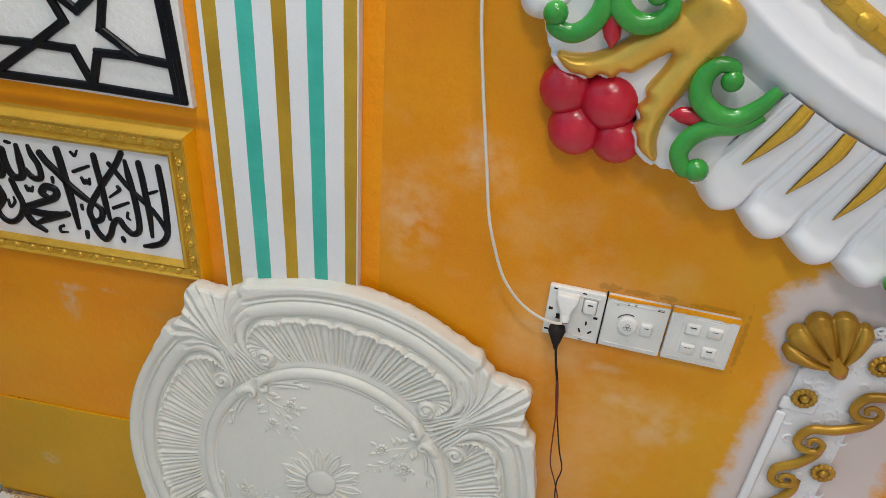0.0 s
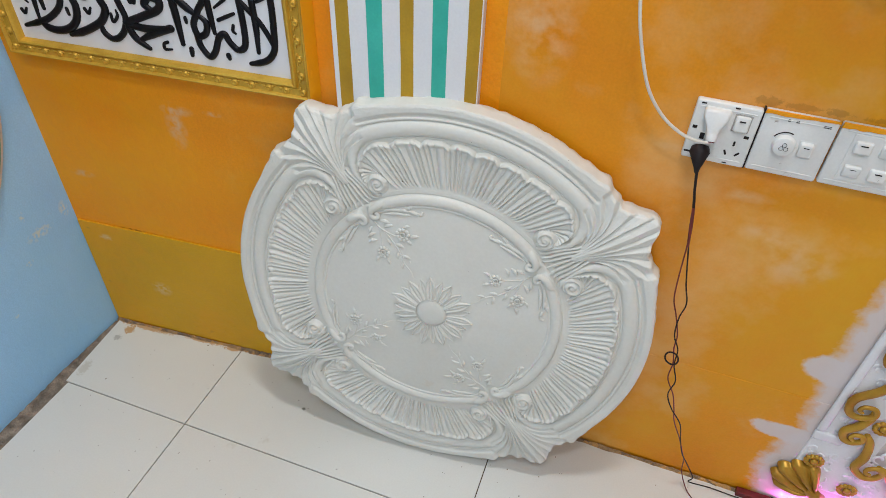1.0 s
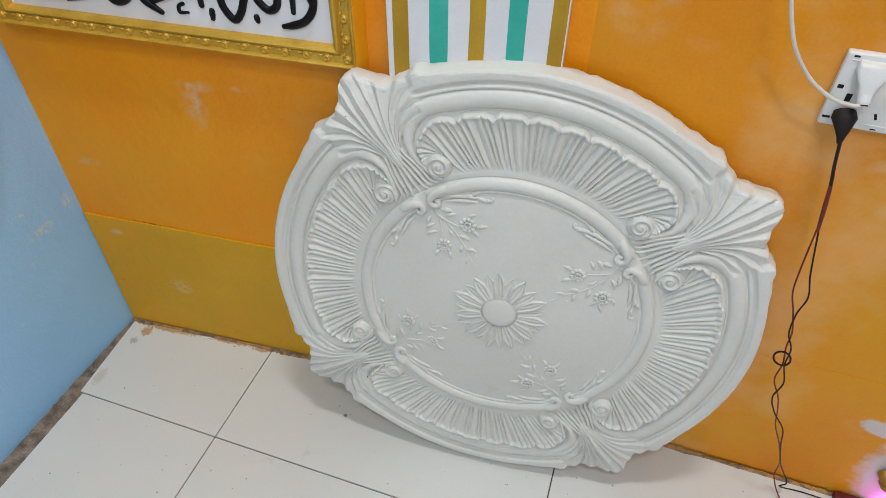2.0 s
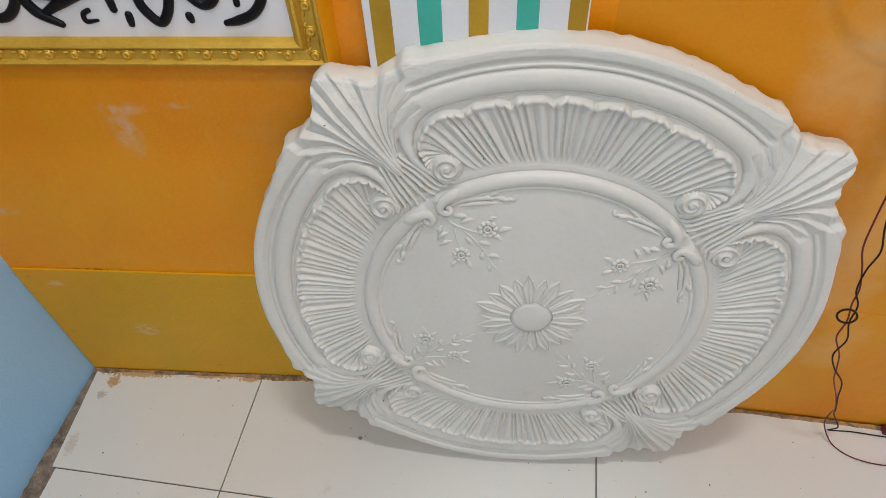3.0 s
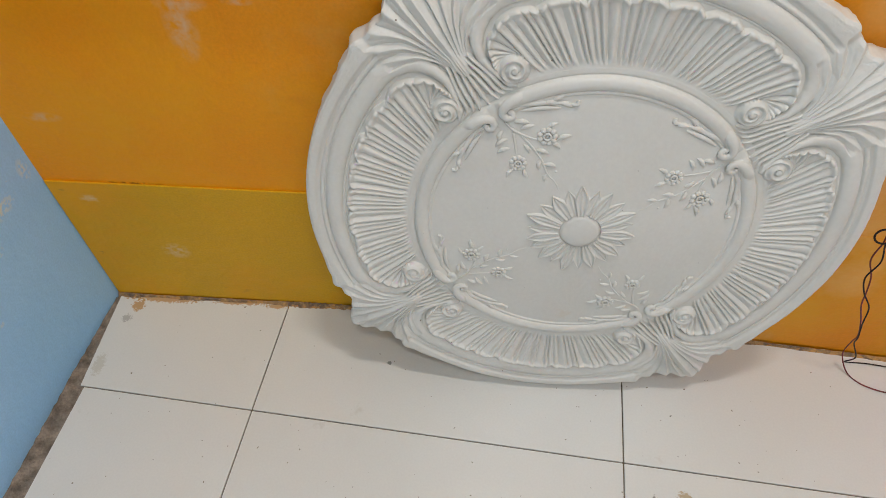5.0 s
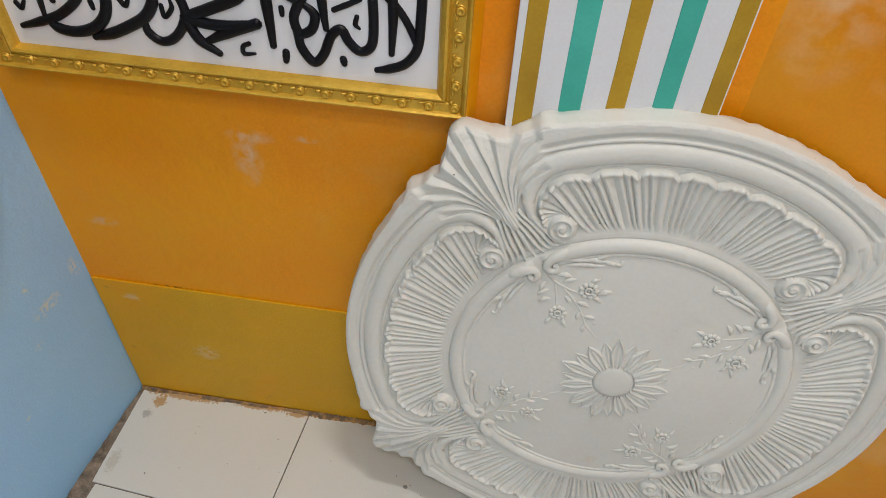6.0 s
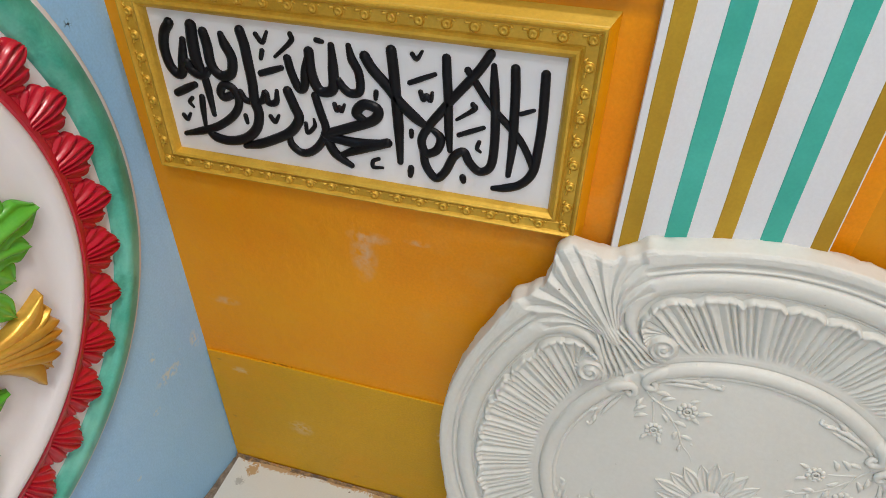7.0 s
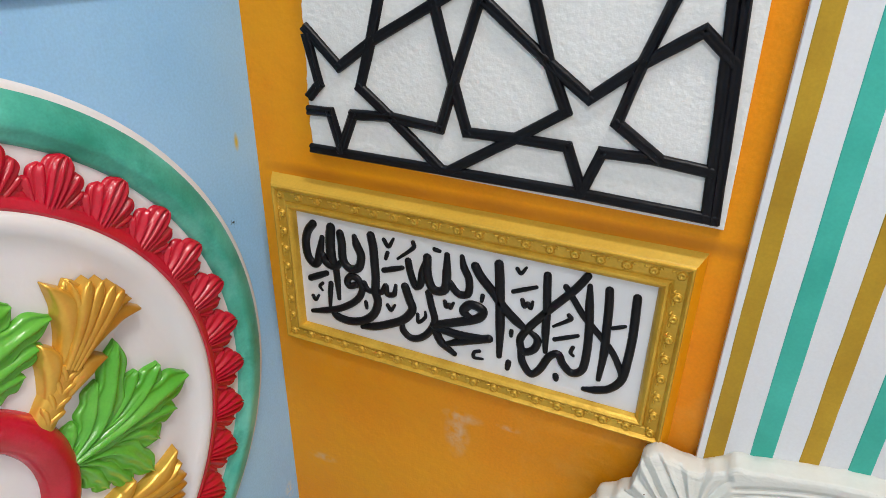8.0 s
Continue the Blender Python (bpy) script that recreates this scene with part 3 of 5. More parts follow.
    # ribbons that sweep round the scroll and gather in the knot
    for path in ([(0.2158, 7.9, 0.0015), (0.2190, 6.6, 0.0022), (0.2254, 5.8, 0.0027), (0.2379, 5.2, 0.0031), (0.2520, 4.3, 0.0028), (0.2660, 3.2, 0.0022), (0.2820, 2.5, 0.0013)],
                 [(0.2150, 5.4, 0.0016), (0.2200, 4.5, 0.0024), (0.2279, 3.9, 0.0029), (0.2387, 3.6, 0.0031), (0.2520, 2.9, 0.0028), (0.2660, 2.0, 0.0021), (0.2840, 1.3, 0.0013)],
                 [(0.2130, 3.3, 0.0016), (0.2203, 2.5, 0.0026), (0.2329, 2.0, 0.0030), (0.2480, 1.5, 0.0027), (0.2620, 0.9, 0.0021), (0.2820, 0.4, 0.0014)],
                 [(0.2120, 0.0, 0.0012), (0.2260, 0.2, 0.0022), (0.2420, 0.1, 0.0026), (0.2620, 0.0, 0.0020)]):
        q, w = stroke(X, Y, path)
        h = np.where(q < 1, blend_up(h, 0.0186 + 0.0052 * np.sqrt(np.clip(1 - q * q, 0, 1)) * (w / 0.0031) ** 0.6 + 0.0016 * sm(r, 0.235, 0.275), 0.0006), h)
    # scroll
    roll = 0.0266 + 0.0019 * np.cos(np.radians(deg) - (d - 0.004) * 700) - 0.16 * np.clip(d - 0.006, 0, None)
    roll = np.where(d < 0.0036, 0.0284 - 60 * d * d, roll)
    h = h + (np.maximum(roll, h - 0.002) - h) * sm(0.0172 - d, -0.0005, 0.0036)
    # corner leaf: hollow flutes with sharp ridges that fan out of a knot
    edges = [np.zeros_like(r)] + [np.interp(r, rs, ps) for rs, ps in GROOVES]
    leaf = np.full(r.shape, -1.0)
    fade = sm(r, 0.270, 0.292)
    for k, (depth, level) in enumerate(((0.0034, 0.0006), (0.0046, 0.0), (0.0044, -0.0002), (0.0042, -0.0012), (0.0038, -0.0016), (0.0030, -0.0020))):
        lo, hi = edges[k], edges[k + 1]
        u = np.clip((psi - lo) / np.maximum(hi - lo, 0.05), 0, 1)
        wide = np.clip((hi - lo) * 0.0175 * r / 0.006, 0.25, 1.3)
        if k == 0:
            shape = 1 - u ** 1.6 + 0.20 * np.exp(-(u / 0.12) ** 2)
        else:
            shape = np.where(u < 0.30, sm(u, 0.0, 0.30), 1 - 0.96 * (np.clip(u - 0.30, 0, 1) / 0.70) ** 0.9) - 0.10 * np.exp(-((u - 0.62) / 0.10) ** 2)
        body = 0.0240 + level - 0.0092 * sm(r, 0.300, 0.392) + 1.05 * depth * wide * (shape - 0.5) * fade * (1 - 0.35 * sm(r, 0.35, 0.385)) + 0.0012 * np.exp(-((r - 0.352 + 0.010 * (k == 1) - 0.010 * k) / 0.010) ** 2)
        leaf = np.where((psi >= lo) & (psi < hi), body, leaf)
    over = edges[-1]
    lm = sm(over - psi, 0.0, 0.5) * sm(r, 0.268, 0.276) * (1 - sm(psi, 11.2, 13.0))
    h = np.where((lm > 0) & (leaf > 0), h + (leaf - h) * lm, h)
    # knot where the stems are bound
    kd = np.hypot((X - 0.270) / 0.0165, Y / 0.0080)
    h = np.where(kd < 1, blend_up(h, 0.0222 + (0.0032 + 0.0006 * np.sin(Y * 1500)) * np.sqrt(np.clip(1 - kd * kd, 0, 1)), 0.0015), h)
    # rounded fall to the edge
    R = med_outline(psi)
    h = h - 0.0020 * sm(r, R - 0.006, R)
    h = np.minimum(h, 0.004 + 0.40 * np.sqrt(np.clip(R - r, 0, None)))
    return h + 0.00035 * np.sin(X * 91 + wave) * np.sin(np.radians(th) * 9 + r * 70) * sm(r, 0.20, 0.22)


def petal_mesh(name, length, width, height, n=18, m=19):
    """A pointed petal with raised edges and a sunk middle vein."""
    P = np.zeros((n, m, 3))
    for i, t in enumerate(np.linspace(0, 1, n)):
        w = width * max(0.015, (0.52 + 0.96 * t if t < 0.5 else 1 - ((t - 0.5) / 0.5) ** 1.7))
        for j, s in enumerate(np.linspace(-1, 1, m)):
            edge = math.exp(-((abs(s) - 0.74) / 0.20) ** 2)
            vein = math.exp(-(s / 0.16) ** 2)
            z = height * (0.42 + 0.58 * edge + 0.34 * vein) * (1 - abs(s) ** 10) * (1 - 0.25 * t ** 2)
            P[i, j] = (t * length, s * w, z - 0.0008)
    return grid_mesh(name, P)


def medallion():
    m = Matrix.Translation((0.7880, -0.0765, 0.3600)) @ Matrix.Rotation(radians(0.1), 4, "Z") @ Matrix.Rotation(radians(82.2), 4, "X") @ Matrix.Rotation(radians(-8.97), 4, "Z")
    root = thing("ceiling_medallion", m, "large white gypsum ceiling medallion with acanthus relief, leaning on wall", "ceiling medallion")
    nt = 2880
    th = np.arange(nt + 1) * 360.0 / nt + 45
    psi = 45 - np.abs((th + 45) % 90 - 45)
    R = med_outline(psi)
    rows = np.concatenate([np.linspace(0.0, 0.52, 26), np.linspace(0.52, 1.0, 290)[1:]])
    rr = rows[:, None] * R[None]
    Z = med_height(rr, np.broadcast_to(th, rr.shape))
    # cast plaster fills its own creases: soften the relief a little
    soft = Z[:, :-1]
    for _ in range(5):
        soft = (np.roll(soft, 2, 1) + 2 * soft + np.roll(soft, -2, 1)) / 4
        pad = np.concatenate([soft[:2], soft, soft[-2:]], 0)
        soft = (pad[:-4] + 2 * pad[2:-2] + pad[4:]) / 4
    keep = 0.96 - 0.05 * sm(rows[:, None] * np.ones((1, nt)), 0.955, 0.975)
    Z[:, :-1] = soft + keep * (Z[:, :-1] - soft)
    Z[:, -1] = Z[:, 0]
    rng = np.random.RandomState(4)
    rough = rng.normal(0, 1, (len(rows) // 3 + 2, nt // 4))
    rough = (rough + np.roll(rough, 1, 0) + np.roll(rough, 1, 1) + np.roll(rough, -1, 1)) / 2
    rough = rough[np.arange(len(rows)) // 3][:, np.arange(nt + 1) // 4 % (nt // 4)]
    Z = Z + 0.00013 * rough * sm(rr, 0.339, 0.348)
    X, Y = rr * np.cos(np.radians(th)), rr * np.sin(np.radians(th))
    P = np.stack([X, Y, Z], -1)
    P[:, -1] = P[:, 0]
    side = []
    for f, z in ((1.002, 0.001), (1.0025, -0.004), (1.000, -0.014), (0.992, -0.0165), (0.9, -0.0165), (0.0, -0.0165)):
        Q = P[-1].copy()
        bump = 1 + 0.004 * np.interp(th, np.linspace(45, 405, 260), np.concatenate([rng.uniform(-1, 1, 259), [0]]))
        bump[-1] = bump[0]
        Q[:, :2] *= (f * bump)[:, None] if z < 0.001 and f > 0.5 else f
        Q[:, 2] = z
        side.append(Q)
    i1 = int(np.searchsorted(rows * 0.354, 0.1938))
    i2 = int(np.searchsorted(rows * 0.354, 0.2125))
    link_mesh("center_panel", grid_mesh("center_panel", P[:i1 + 1]), PLASTER, root)
    link_mesh("bead_ring", grid_mesh("bead_ring", P[i1:i2 + 1]), PLASTER, root)
    full = np.concatenate([P[i2:], np.array(side)], 0)
    step = nt // 360
    for k in range(4):
        c = k * 90                      # corner leaf at this angle past 45 degrees
        a, b, e = (c - 14) * step, (c + 14) * step, (c + 76) * step
        cols = np.arange(a, b + 1) % nt
        link_mesh("corner_leaf", grid_mesh("corner_leaf", full[:, cols]), PLASTER, root)
        cols = np.arange(b, e + 1) % nt
        link_mesh("fluted_band", grid_mesh("fluted_band", full[:, cols]), PLASTER, root)
    # flower in the middle
    flower = part("center_flower", lathe([(0.0, 0.0362), (0.012, 0.0360), (0.020, 0.0353), (0.0238, 0.0344), (0.0252, 0.0325), (0.0262, 0.0318), (0.0280, 0.0328), (0.0320, 0.0322), (0.0335, 0.0300)], 48), PLASTER, root, smooth=True, sharp=60)
    pm = petal_mesh("petal", 0.0440, 0.0094, 0.0058)
    tilt = random.Random(3)
    for k in range(22):
        ob = link_mesh("petal", pm, PLASTER, flower)
        back = k % 2
        ob.matrix_local = Matrix.Rotation(radians(k * 360 / 22 + 6 + tilt.uniform(-2, 2)), 4, "Z") @ Matrix.Translation((0.0265, 0, 0.0316 - 0.0012 * back)) @ Matrix.Rotation(radians(1.8), 4, "Y") @ Matrix.Diagonal((tilt.uniform(0.92, 1.05) * (1 - 0.10 * back), tilt.uniform(0.9, 1.1), 1.0 - 0.12 * back, 1))
    # sprigs of flowers at the corners
    sprig = bmesh.new()
    z = 0.0226

    def leaflet(x, y, dx, dy, w):
        side = 0.13 if (dx * y - dy * x) > 0 else -0.13
        path = [(x + u * dx - 4 * u * (1 - u) * side * dy, y + u * dy + 4 * u * (1 - u) * side * dx, z + 0.0004 * math.sin(math.pi * u)) for u in (0, 0.25, 0.5, 0.75, 1)]
        tube(path, [0.0007, 0.85 * w, 1.1 * w, 0.8 * w, 0.0005], 4, 8, sprig, 0.8, (0, 0, 1))

    for sgn in (1, -1):
        # leaf spray along the bead, ending in a small bud
        tube([(0.194, sgn * 0.026, z), (0.188, sgn * 0.040, z + 0.0005), (0.178, sgn * 0.058, z), (0.165, sgn * 0.076, z)], [0.0018, 0.0034, 0.0032, 0.0012], 6, 8, sprig, 0.8, (0, 0, 1))
        tube([(0.186, sgn * 0.026, z), (0.181, sgn * 0.040, z + 0.0004), (0.173, sgn * 0.054, z), (0.166, sgn * 0.064, z)], [0.0012, 0.0032, 0.0030, 0.0010], 6, 8, sprig, 0.8, (0, 0, 1))
        leaflet(0.182, sgn * 0.050, -0.012, sgn * 0.016, 0.0036)
        leaflet(0.177, sgn * 0.058, -0.002, sgn * 0.020, 0.0034)
        leaflet(0.171, sgn * 0.066, -0.012, sgn * 0.010, 0.0030)
        tube([(0.166, sgn * 0.074, z), (0.160, sgn * 0.081, z + 0.0008), (0.163, sgn * 0.085, z)], [0.0012, 0.0026, 0.0022], 5, 8, sprig, 0.8, (0, 0, 1))

    def rose(fx, fy, size):
        for k in range(9):
            a = k * 2 * math.pi / 9
            ball((fx + 0.0078 * size * math.cos(a), fy + 0.0078 * size * math.sin(a), z + 0.0003), 0.0030 * size, sprig, (1.1, 1.1, 0.75), 8, 6)
        tube([(fx + 0.0036 * size * math.cos(a), fy + 0.0036 * size * math.sin(a), z + 0.0016) for a in np.linspace(0, 2 * math.pi, 10)], 0.0013 * size, 3, 6, sprig)
        ball((fx, fy, z + 0.0004), 0.0018 * size, sprig, (1, 1, 0.7), 8, 6)

    # two roses on one branch, with leaves and a curled end
    rose(0.1430, -0.0346, 1.12)
    rose(0.1300, 0.0125, 1.0)
    tube([(0.184, -0.003, z), (0.170, -0.006, z), (0.156, -0.014, z), (0.146, -0.022, z)], [0.0017, 0.0017, 0.0014, 0.0012], 5, 6, sprig, 0.8, (0, 0, 1))
    tube([(0.168, -0.004, z), (0.154, 0.002, z), (0.142, 0.008, z)], [0.0015, 0.0013, 0.0010], 5, 6, sprig, 0.8, (0, 0, 1))
    tube([(0.160, -0.010, z), (0.138, -0.013, z), (0.118, -0.013, z), (0.099, -0.009, z), (0.084, -0.0110, z), (0.070, -0.0088, z)], [0.0014, 0.0015, 0.0014, 0.0013, 0.0010, 0.0006], 6, 6, sprig, 0.8, (0, 0, 1))
    for x, y, dx, dy, w in ((0.178, -0.012, -0.010, -0.014, 0.0032), (0.166, -0.013, -0.003, -0.016, 0.0030), (0.176, 0.004, -0.010, 0.012, 0.0030), (0.164, 0.006, -0.002, 0.017, 0.0030), (0.152, 0.010, 0.002, 0.016, 0.0028),
                            (0.133, -0.041, -0.004, -0.017, 0.0030), (0.134, -0.033, -0.013, -0.006, 0.0026), (0.152, -0.041, -0.001, -0.012, 0.0024), (0.126, 0.021, -0.006, 0.013, 0.0026), (0.120, 0.010, -0.014, 0.003, 0.0026),
                            (0.134, -0.014, -0.012, -0.010, 0.0030), (0.120, -0.013, -0.011, 0.009, 0.0028), (0.112, -0.012, -0.010, -0.011, 0.0028), (0.100, -0.009, -0.010, 0.008, 0.0022), (0.148, -0.006, -0.013, 0.000, 0.0026)):
        leaflet(x, y, dx, dy, w)
    ball((0.0965, -0.0195, z), 0.0018, sprig, (1, 1, 0.7), 8, 6)
    # paired volutes in which the bead ends
    for sgn in (1, -1):
        tube([(0.2015, sgn * 0.046, z - 0.003), (0.2030, sgn * 0.030, z + 0.0020), (0.2025, sgn * 0.017, z + 0.0036), (0.1970, sgn * 0.0080, z + 0.0036), (0.1890, sgn * 0.0085, z + 0.0032), (0.1865, sgn * 0.0145, z + 0.0028), (0.1915, sgn * 0.0172, z + 0.0026), (0.1938, sgn * 0.0138, z + 0.0028)], [0.0044, 0.0070, 0.0062, 0.0050, 0.0044, 0.0040, 0.0034, 0.0030], 6, 10, sprig, 0.78, (0, 0, 1))
    for v in sprig.verts:
        v.co.z += 0.0090 * max(0.0, 1 - (v.co.x ** 2 + v.co.y ** 2) / 0.190 ** 2) * 0.96
    first = part("flower_sprig", sprig, PLASTER, root, smooth=True, sharp=80)
    for k in range(4):
        ob = first if k == 0 else link_mesh("flower_sprig", first.data, PLASTER, root, smooth=False)
        ob.matrix_local = Matrix.Rotation(radians(45 + 90 * k), 4, "Z")
    return root


medallion()


# ---- on the orange wall: pilaster, frame, star panel ----
def striped_pilaster():
    root = thing("striped_pilaster", pose(0.610, 0, 0), "white wall pilaster with teal and gold painted vertical stripes", "pilaster")
    part("body", box(0.0, 0.212, -0.0195, -0.0002, 0.30, H - 0.002, 0.0012), WHITE, root)
    for x0, x1, m in ((0.0075, 0.027, GOLDSTRIPE), (0.0525, 0.075, TEAL), (0.100, 0.119, GOLDSTRIPE), (0.145, 0.166, TEAL), (0.193, 0.2105, GOLDSTRIPE)):
        bm = bmesh.new()
        n = 90
        rows = []
        for i in range(n + 1):
            z = 0.302 + (H - 0.31) * i / n
            w = 0.0006 * noise.noise((z * 14, x0 * 90, 0)), 0.0006 * noise.noise((z * 14, x1 * 90, 4))
            rows.append([bm.verts.new(p) for p in ((x0 + w[0], -0.0194, z), (x0 + w[0] + 0.0008, -0.0203, z), (x1 + w[1] - 0.0008, -0.0203, z), (x1 + w[1], -0.0194, z))])
        for a, b in zip(rows[:-1], rows[1:]):
            for k in range(3):
                bm.faces.new((a[k], a[k + 1], b[k + 1], b[k]))
        part("stripe", bm, m, root, "teal painted stripe" if m is TEAL else "gold painted stripe")


striped_pilaster()


def frame_side(corners_in, corners_out, profile):
    """One mitred side of a moulded frame between two corners."""
    (a, b), (c, d) = corners_in, corners_out
    P = np.zeros((41, len(profile), 3))
    for i, t in enumerate(np.linspace(0, 1, 41)):
        for j, (s, h) in enumerate(profile):
            p = Vector(a).lerp(Vector(c), s)
            q = Vector(b).lerp(Vector(d), s)
            e = p.lerp(q, t)
            P[i, j] = (e.x, e.y, h + 0.0004 * noise.noise((e.x * 60, e.y * 60, s)))
    return grid_mesh("moulding", P)


def calligraphy_frame():
    root = thing("calligraphy_frame", WALLFRAME, "gold moulded frame round black raised calligraphy on white panel", "picture frame")
    ix0, ix1, iz0, iz1 = 0.060, 0.5340, 0.6930, 0.8705
    ox0, ox1, oz0, oz1 = 0.034, 0.5680, 0.669, 0.9075
    wx0, wx1, wz0, wz1 = 0.022, 0.5765, 0.659, 0.917
    part("white_panel", box(ix0 - 0.004, ix1 + 0.004, iz0 - 0.004, iz1 + 0.004, 0.0002, 0.0065), GLOSSWHITE, root, "white gloss panel")
    I = [(ix0, iz0, 0), (ix1, iz0, 0), (ix1, iz1, 0), (ix0, iz1, 0)]
    O = [(ox0, oz0, 0), (ox1, oz0, 0), (ox1, oz1, 0), (ox0, oz1, 0)]
    Wl = [(wx0, wz0, 0), (wx1, wz0, 0), (wx1, wz1, 0), (wx0, wz1, 0)]
    gold = ((0, 0.004), (0.0, 0.0085), (0.06, 0.0135), (0.13, 0.0165), (0.22, 0.0185), (0.30, 0.0180), (0.36, 0.0145), (0.40, 0.0150), (0.45, 0.0162), (0.80, 0.0178), (0.85, 0.0205), (0.92, 0.0225), (0.97, 0.0225), (1.0, 0.0205))
    slope = ((0.0, 0.0205), (0.1, 0.0195), (0.9, 0.003), (1.0, 0.0003))
    for k in range(4):
        n = (k + 1) % 4
        side = link_mesh("moulding", frame_side((I[k], I[n]), (O[k], O[n]), gold), GOLD, root, smooth=False)
        link_mesh("outer_slope", frame_side((O[k], O[n]), (Wl[k], Wl[n]), slope), (ORANGEBROWN, ORANGE, OCHREGOLD, ORANGEBROWN)[k], side, ("orange-brown glazed outer slope, shade in its colour", "orange painted outer slope", "ochre gold sloped top", "orange-brown glazed outer slope, shade in its colour")[k], smooth=False)
    bead = bmesh.new()
    lathe([(0.0, 0.0012), (0.0012, 0.0012), (0.0018, 0.0022), (0.0034, 0.0030), (0.0046, 0.0022), (0.0052, 0.0004), (0.0060, 0.0012), (0.0070, 0.0)], 18, bm=bead)
    for a in (0.5, 2.6):
        tube([(0.007 * math.cos(a), 0.007 * math.sin(a), 0), (0.0105 * math.cos(a + 0.25), 0.0085 * math.sin(a + 0.1), 0.0008), (0.0125 * math.cos(a + 0.1), 0.006 * math.sin(a), 0)], [0.0012, 0.0018, 0.0008], 4, 6, bead)
    first = part("bead", bead, GOLD, root, smooth=True, sharp=70)
    made = []
    for k, (n, horizontal) in enumerate(((18, True), (8, False), (18, True), (8, False))):
        s = 0.62
        a = Vector(I[k]).lerp(Vector(O[k]), s)
        b = Vector(I[(k + 1) % 4]).lerp(Vector(O[(k + 1) % 4]), s)
        for i in range(n):
            made.append((a.lerp(b, i / n), 0 if horizontal else 90))
    for i, (p, turn) in enumerate(made):
        ob = first if i == 0 else link_mesh("bead", first.data, GOLD, root, smooth=False)
        ob.matrix_local = Matrix.Translation((p.x, p.y, 0.0168)) @ Matrix.Rotation(radians(turn), 4, "Z") @ Matrix.Diagonal((0.92, 0.92, 0.95, 1))

    def ink(width, points):
        pts = [((295 + float(a)) / 1000, (783.5 + float(b)) / 1000) for a, b in (p.split(",") for p in points.split())]
        w = max(width, 2.6) * 0.00106
        n = len(pts)
        if n == 2:
            radii = [w * 0.95, w, w * 0.8]
        else:
            radii = [w * 0.95] + [w] * (n - 2) + [w * 0.62]
        bm = tube([(x, z, 0.0072) for x, z in pts], radii, 8, 10, None, 0.75, (0, 0, 1))
        for (x, z), r in ((pts[0], radii[0]), (pts[-1], radii[-1])):
            ball((x, z, 0.0072), r * 1.02, bm, (1, 1, 0.75), 10, 8)
        part("brush_stroke", bm, BLACK, root, smooth=True, sharp=80)

    ink(6.0, "-209,72 -218,60 -223,42 -221,21 -213,11 -206,15 -201,32 -196,54")
    ink(7.0, "-181,72 -183,53 -183,32 -178,17")
    ink(6.0, "-197,27 -191,17 -178,14 -168,23")
    ink(6.0, "-167,66 -165,52 -165,31 -160,20 -151,16 -140,22 -136,40 -142,55 -145,66")
    ink(5.0, "-177,14 -176,-5 -175,-36")
    ink(5.0, "-220,-14 -193,0")
    ink(2.0, "-201,-18 -206,-24 -202,-30")
    ink(3.0, "-219,-43 -215,-48 -209,-40")
    ink(4.0, "-187,-15 -189,-30 -191,-54")
    ink(5.0, "-146,-7 -156,-11 -160,-4 -153,5 -142,2 -137,-13 -147,-32 -172,-51 -199,-62 -222,-69")
    ink(6.0, "-120,73 -117,57 -116,37 -115,13 -116,-10 -113,-25 -119,-45 -135,-61 -158,-69 -179,-67 -189,-58")
    ink(4.0, "-133,-1 -128,-10 -118,-11 -106,-8 -100,3 -98,-9 -88,-7 -85,7")
    ink(4.0, "-102,26 -75,36")
    ink(3.0, "-96,53 -99,44")
    ink(3.0, "-101,71 -94,63 -87,75")
    ink(3.0, "-59,76 -59,68 -81,48")
    ink(5.0, "-66,48 -63,32 -56,14 -49,18 -46,37 -40,58")
    ink(6.0, "-39,59 -39,38 -34,20 -26,14 -14,20 -12,44 -12,69")
    ink(5.0, "-7,30 0,21 8,17 18,22 18,42 11,57 8,71")
    ink(3.0, "-29,73 -22,72")
    ink(6.0, "-71,9 -65,-9 -61,-24 -74,-43 -97,-57 -119,-67 -139,-73")
    ink(5.0, "-37,8 -33,-10 -28,-32 -36,-52 -50,-66 -64,-69 -75,-60 -76,-48")
    ink(3.0, "-14,1 -12,-6 -8,-2 -6,-6 -2,2")
    ink(3.0, "-98,-27 -93,-33 -87,-24")
    ink(3.0, "-132,-31 -131,-40")
    ink(2.0, "-53,-29 -52,-41 -42,-31 -42,-22")
    ink(6.0, "-29,-39 2,-26 32,-12 38,2 22,6 12,-6 23,-14")
    ink(6.0, "-27,-41 7,-44 48,-38")
    ink(6.0, "48,-38 13,-52 -9,-63")
    ink(6.0, "-27,-46 -18,-63 1,-76")
    ink(6.0, "26,62 34,49 51,31 64,15 82,-1 97,-11")
    ink(6.0, "56,72 58,51 60,19 62,-17 63,-60")
    ink(5.0, "116,71 117,52 119,24 120,-8 122,-35")
    ink(5.0, "162,81 152,64 140,48 124,28 110,9 98,-8 89,-27 94,-43 107,-37 111,-21 100,-11")
    ink(5.0, "91,-40 94,-59 106,-74 117,-64 127,-42 138,-34 145,-46 157,-56 169,-48 172,-23 171,14 168,45 166,69")
    ink(4.0, "139,61 150,46 164,27 184,7 200,-10 212,-31 217,-48")
    ink(5.0, "188,69 190,45 191,17 192,-15 190,-55")
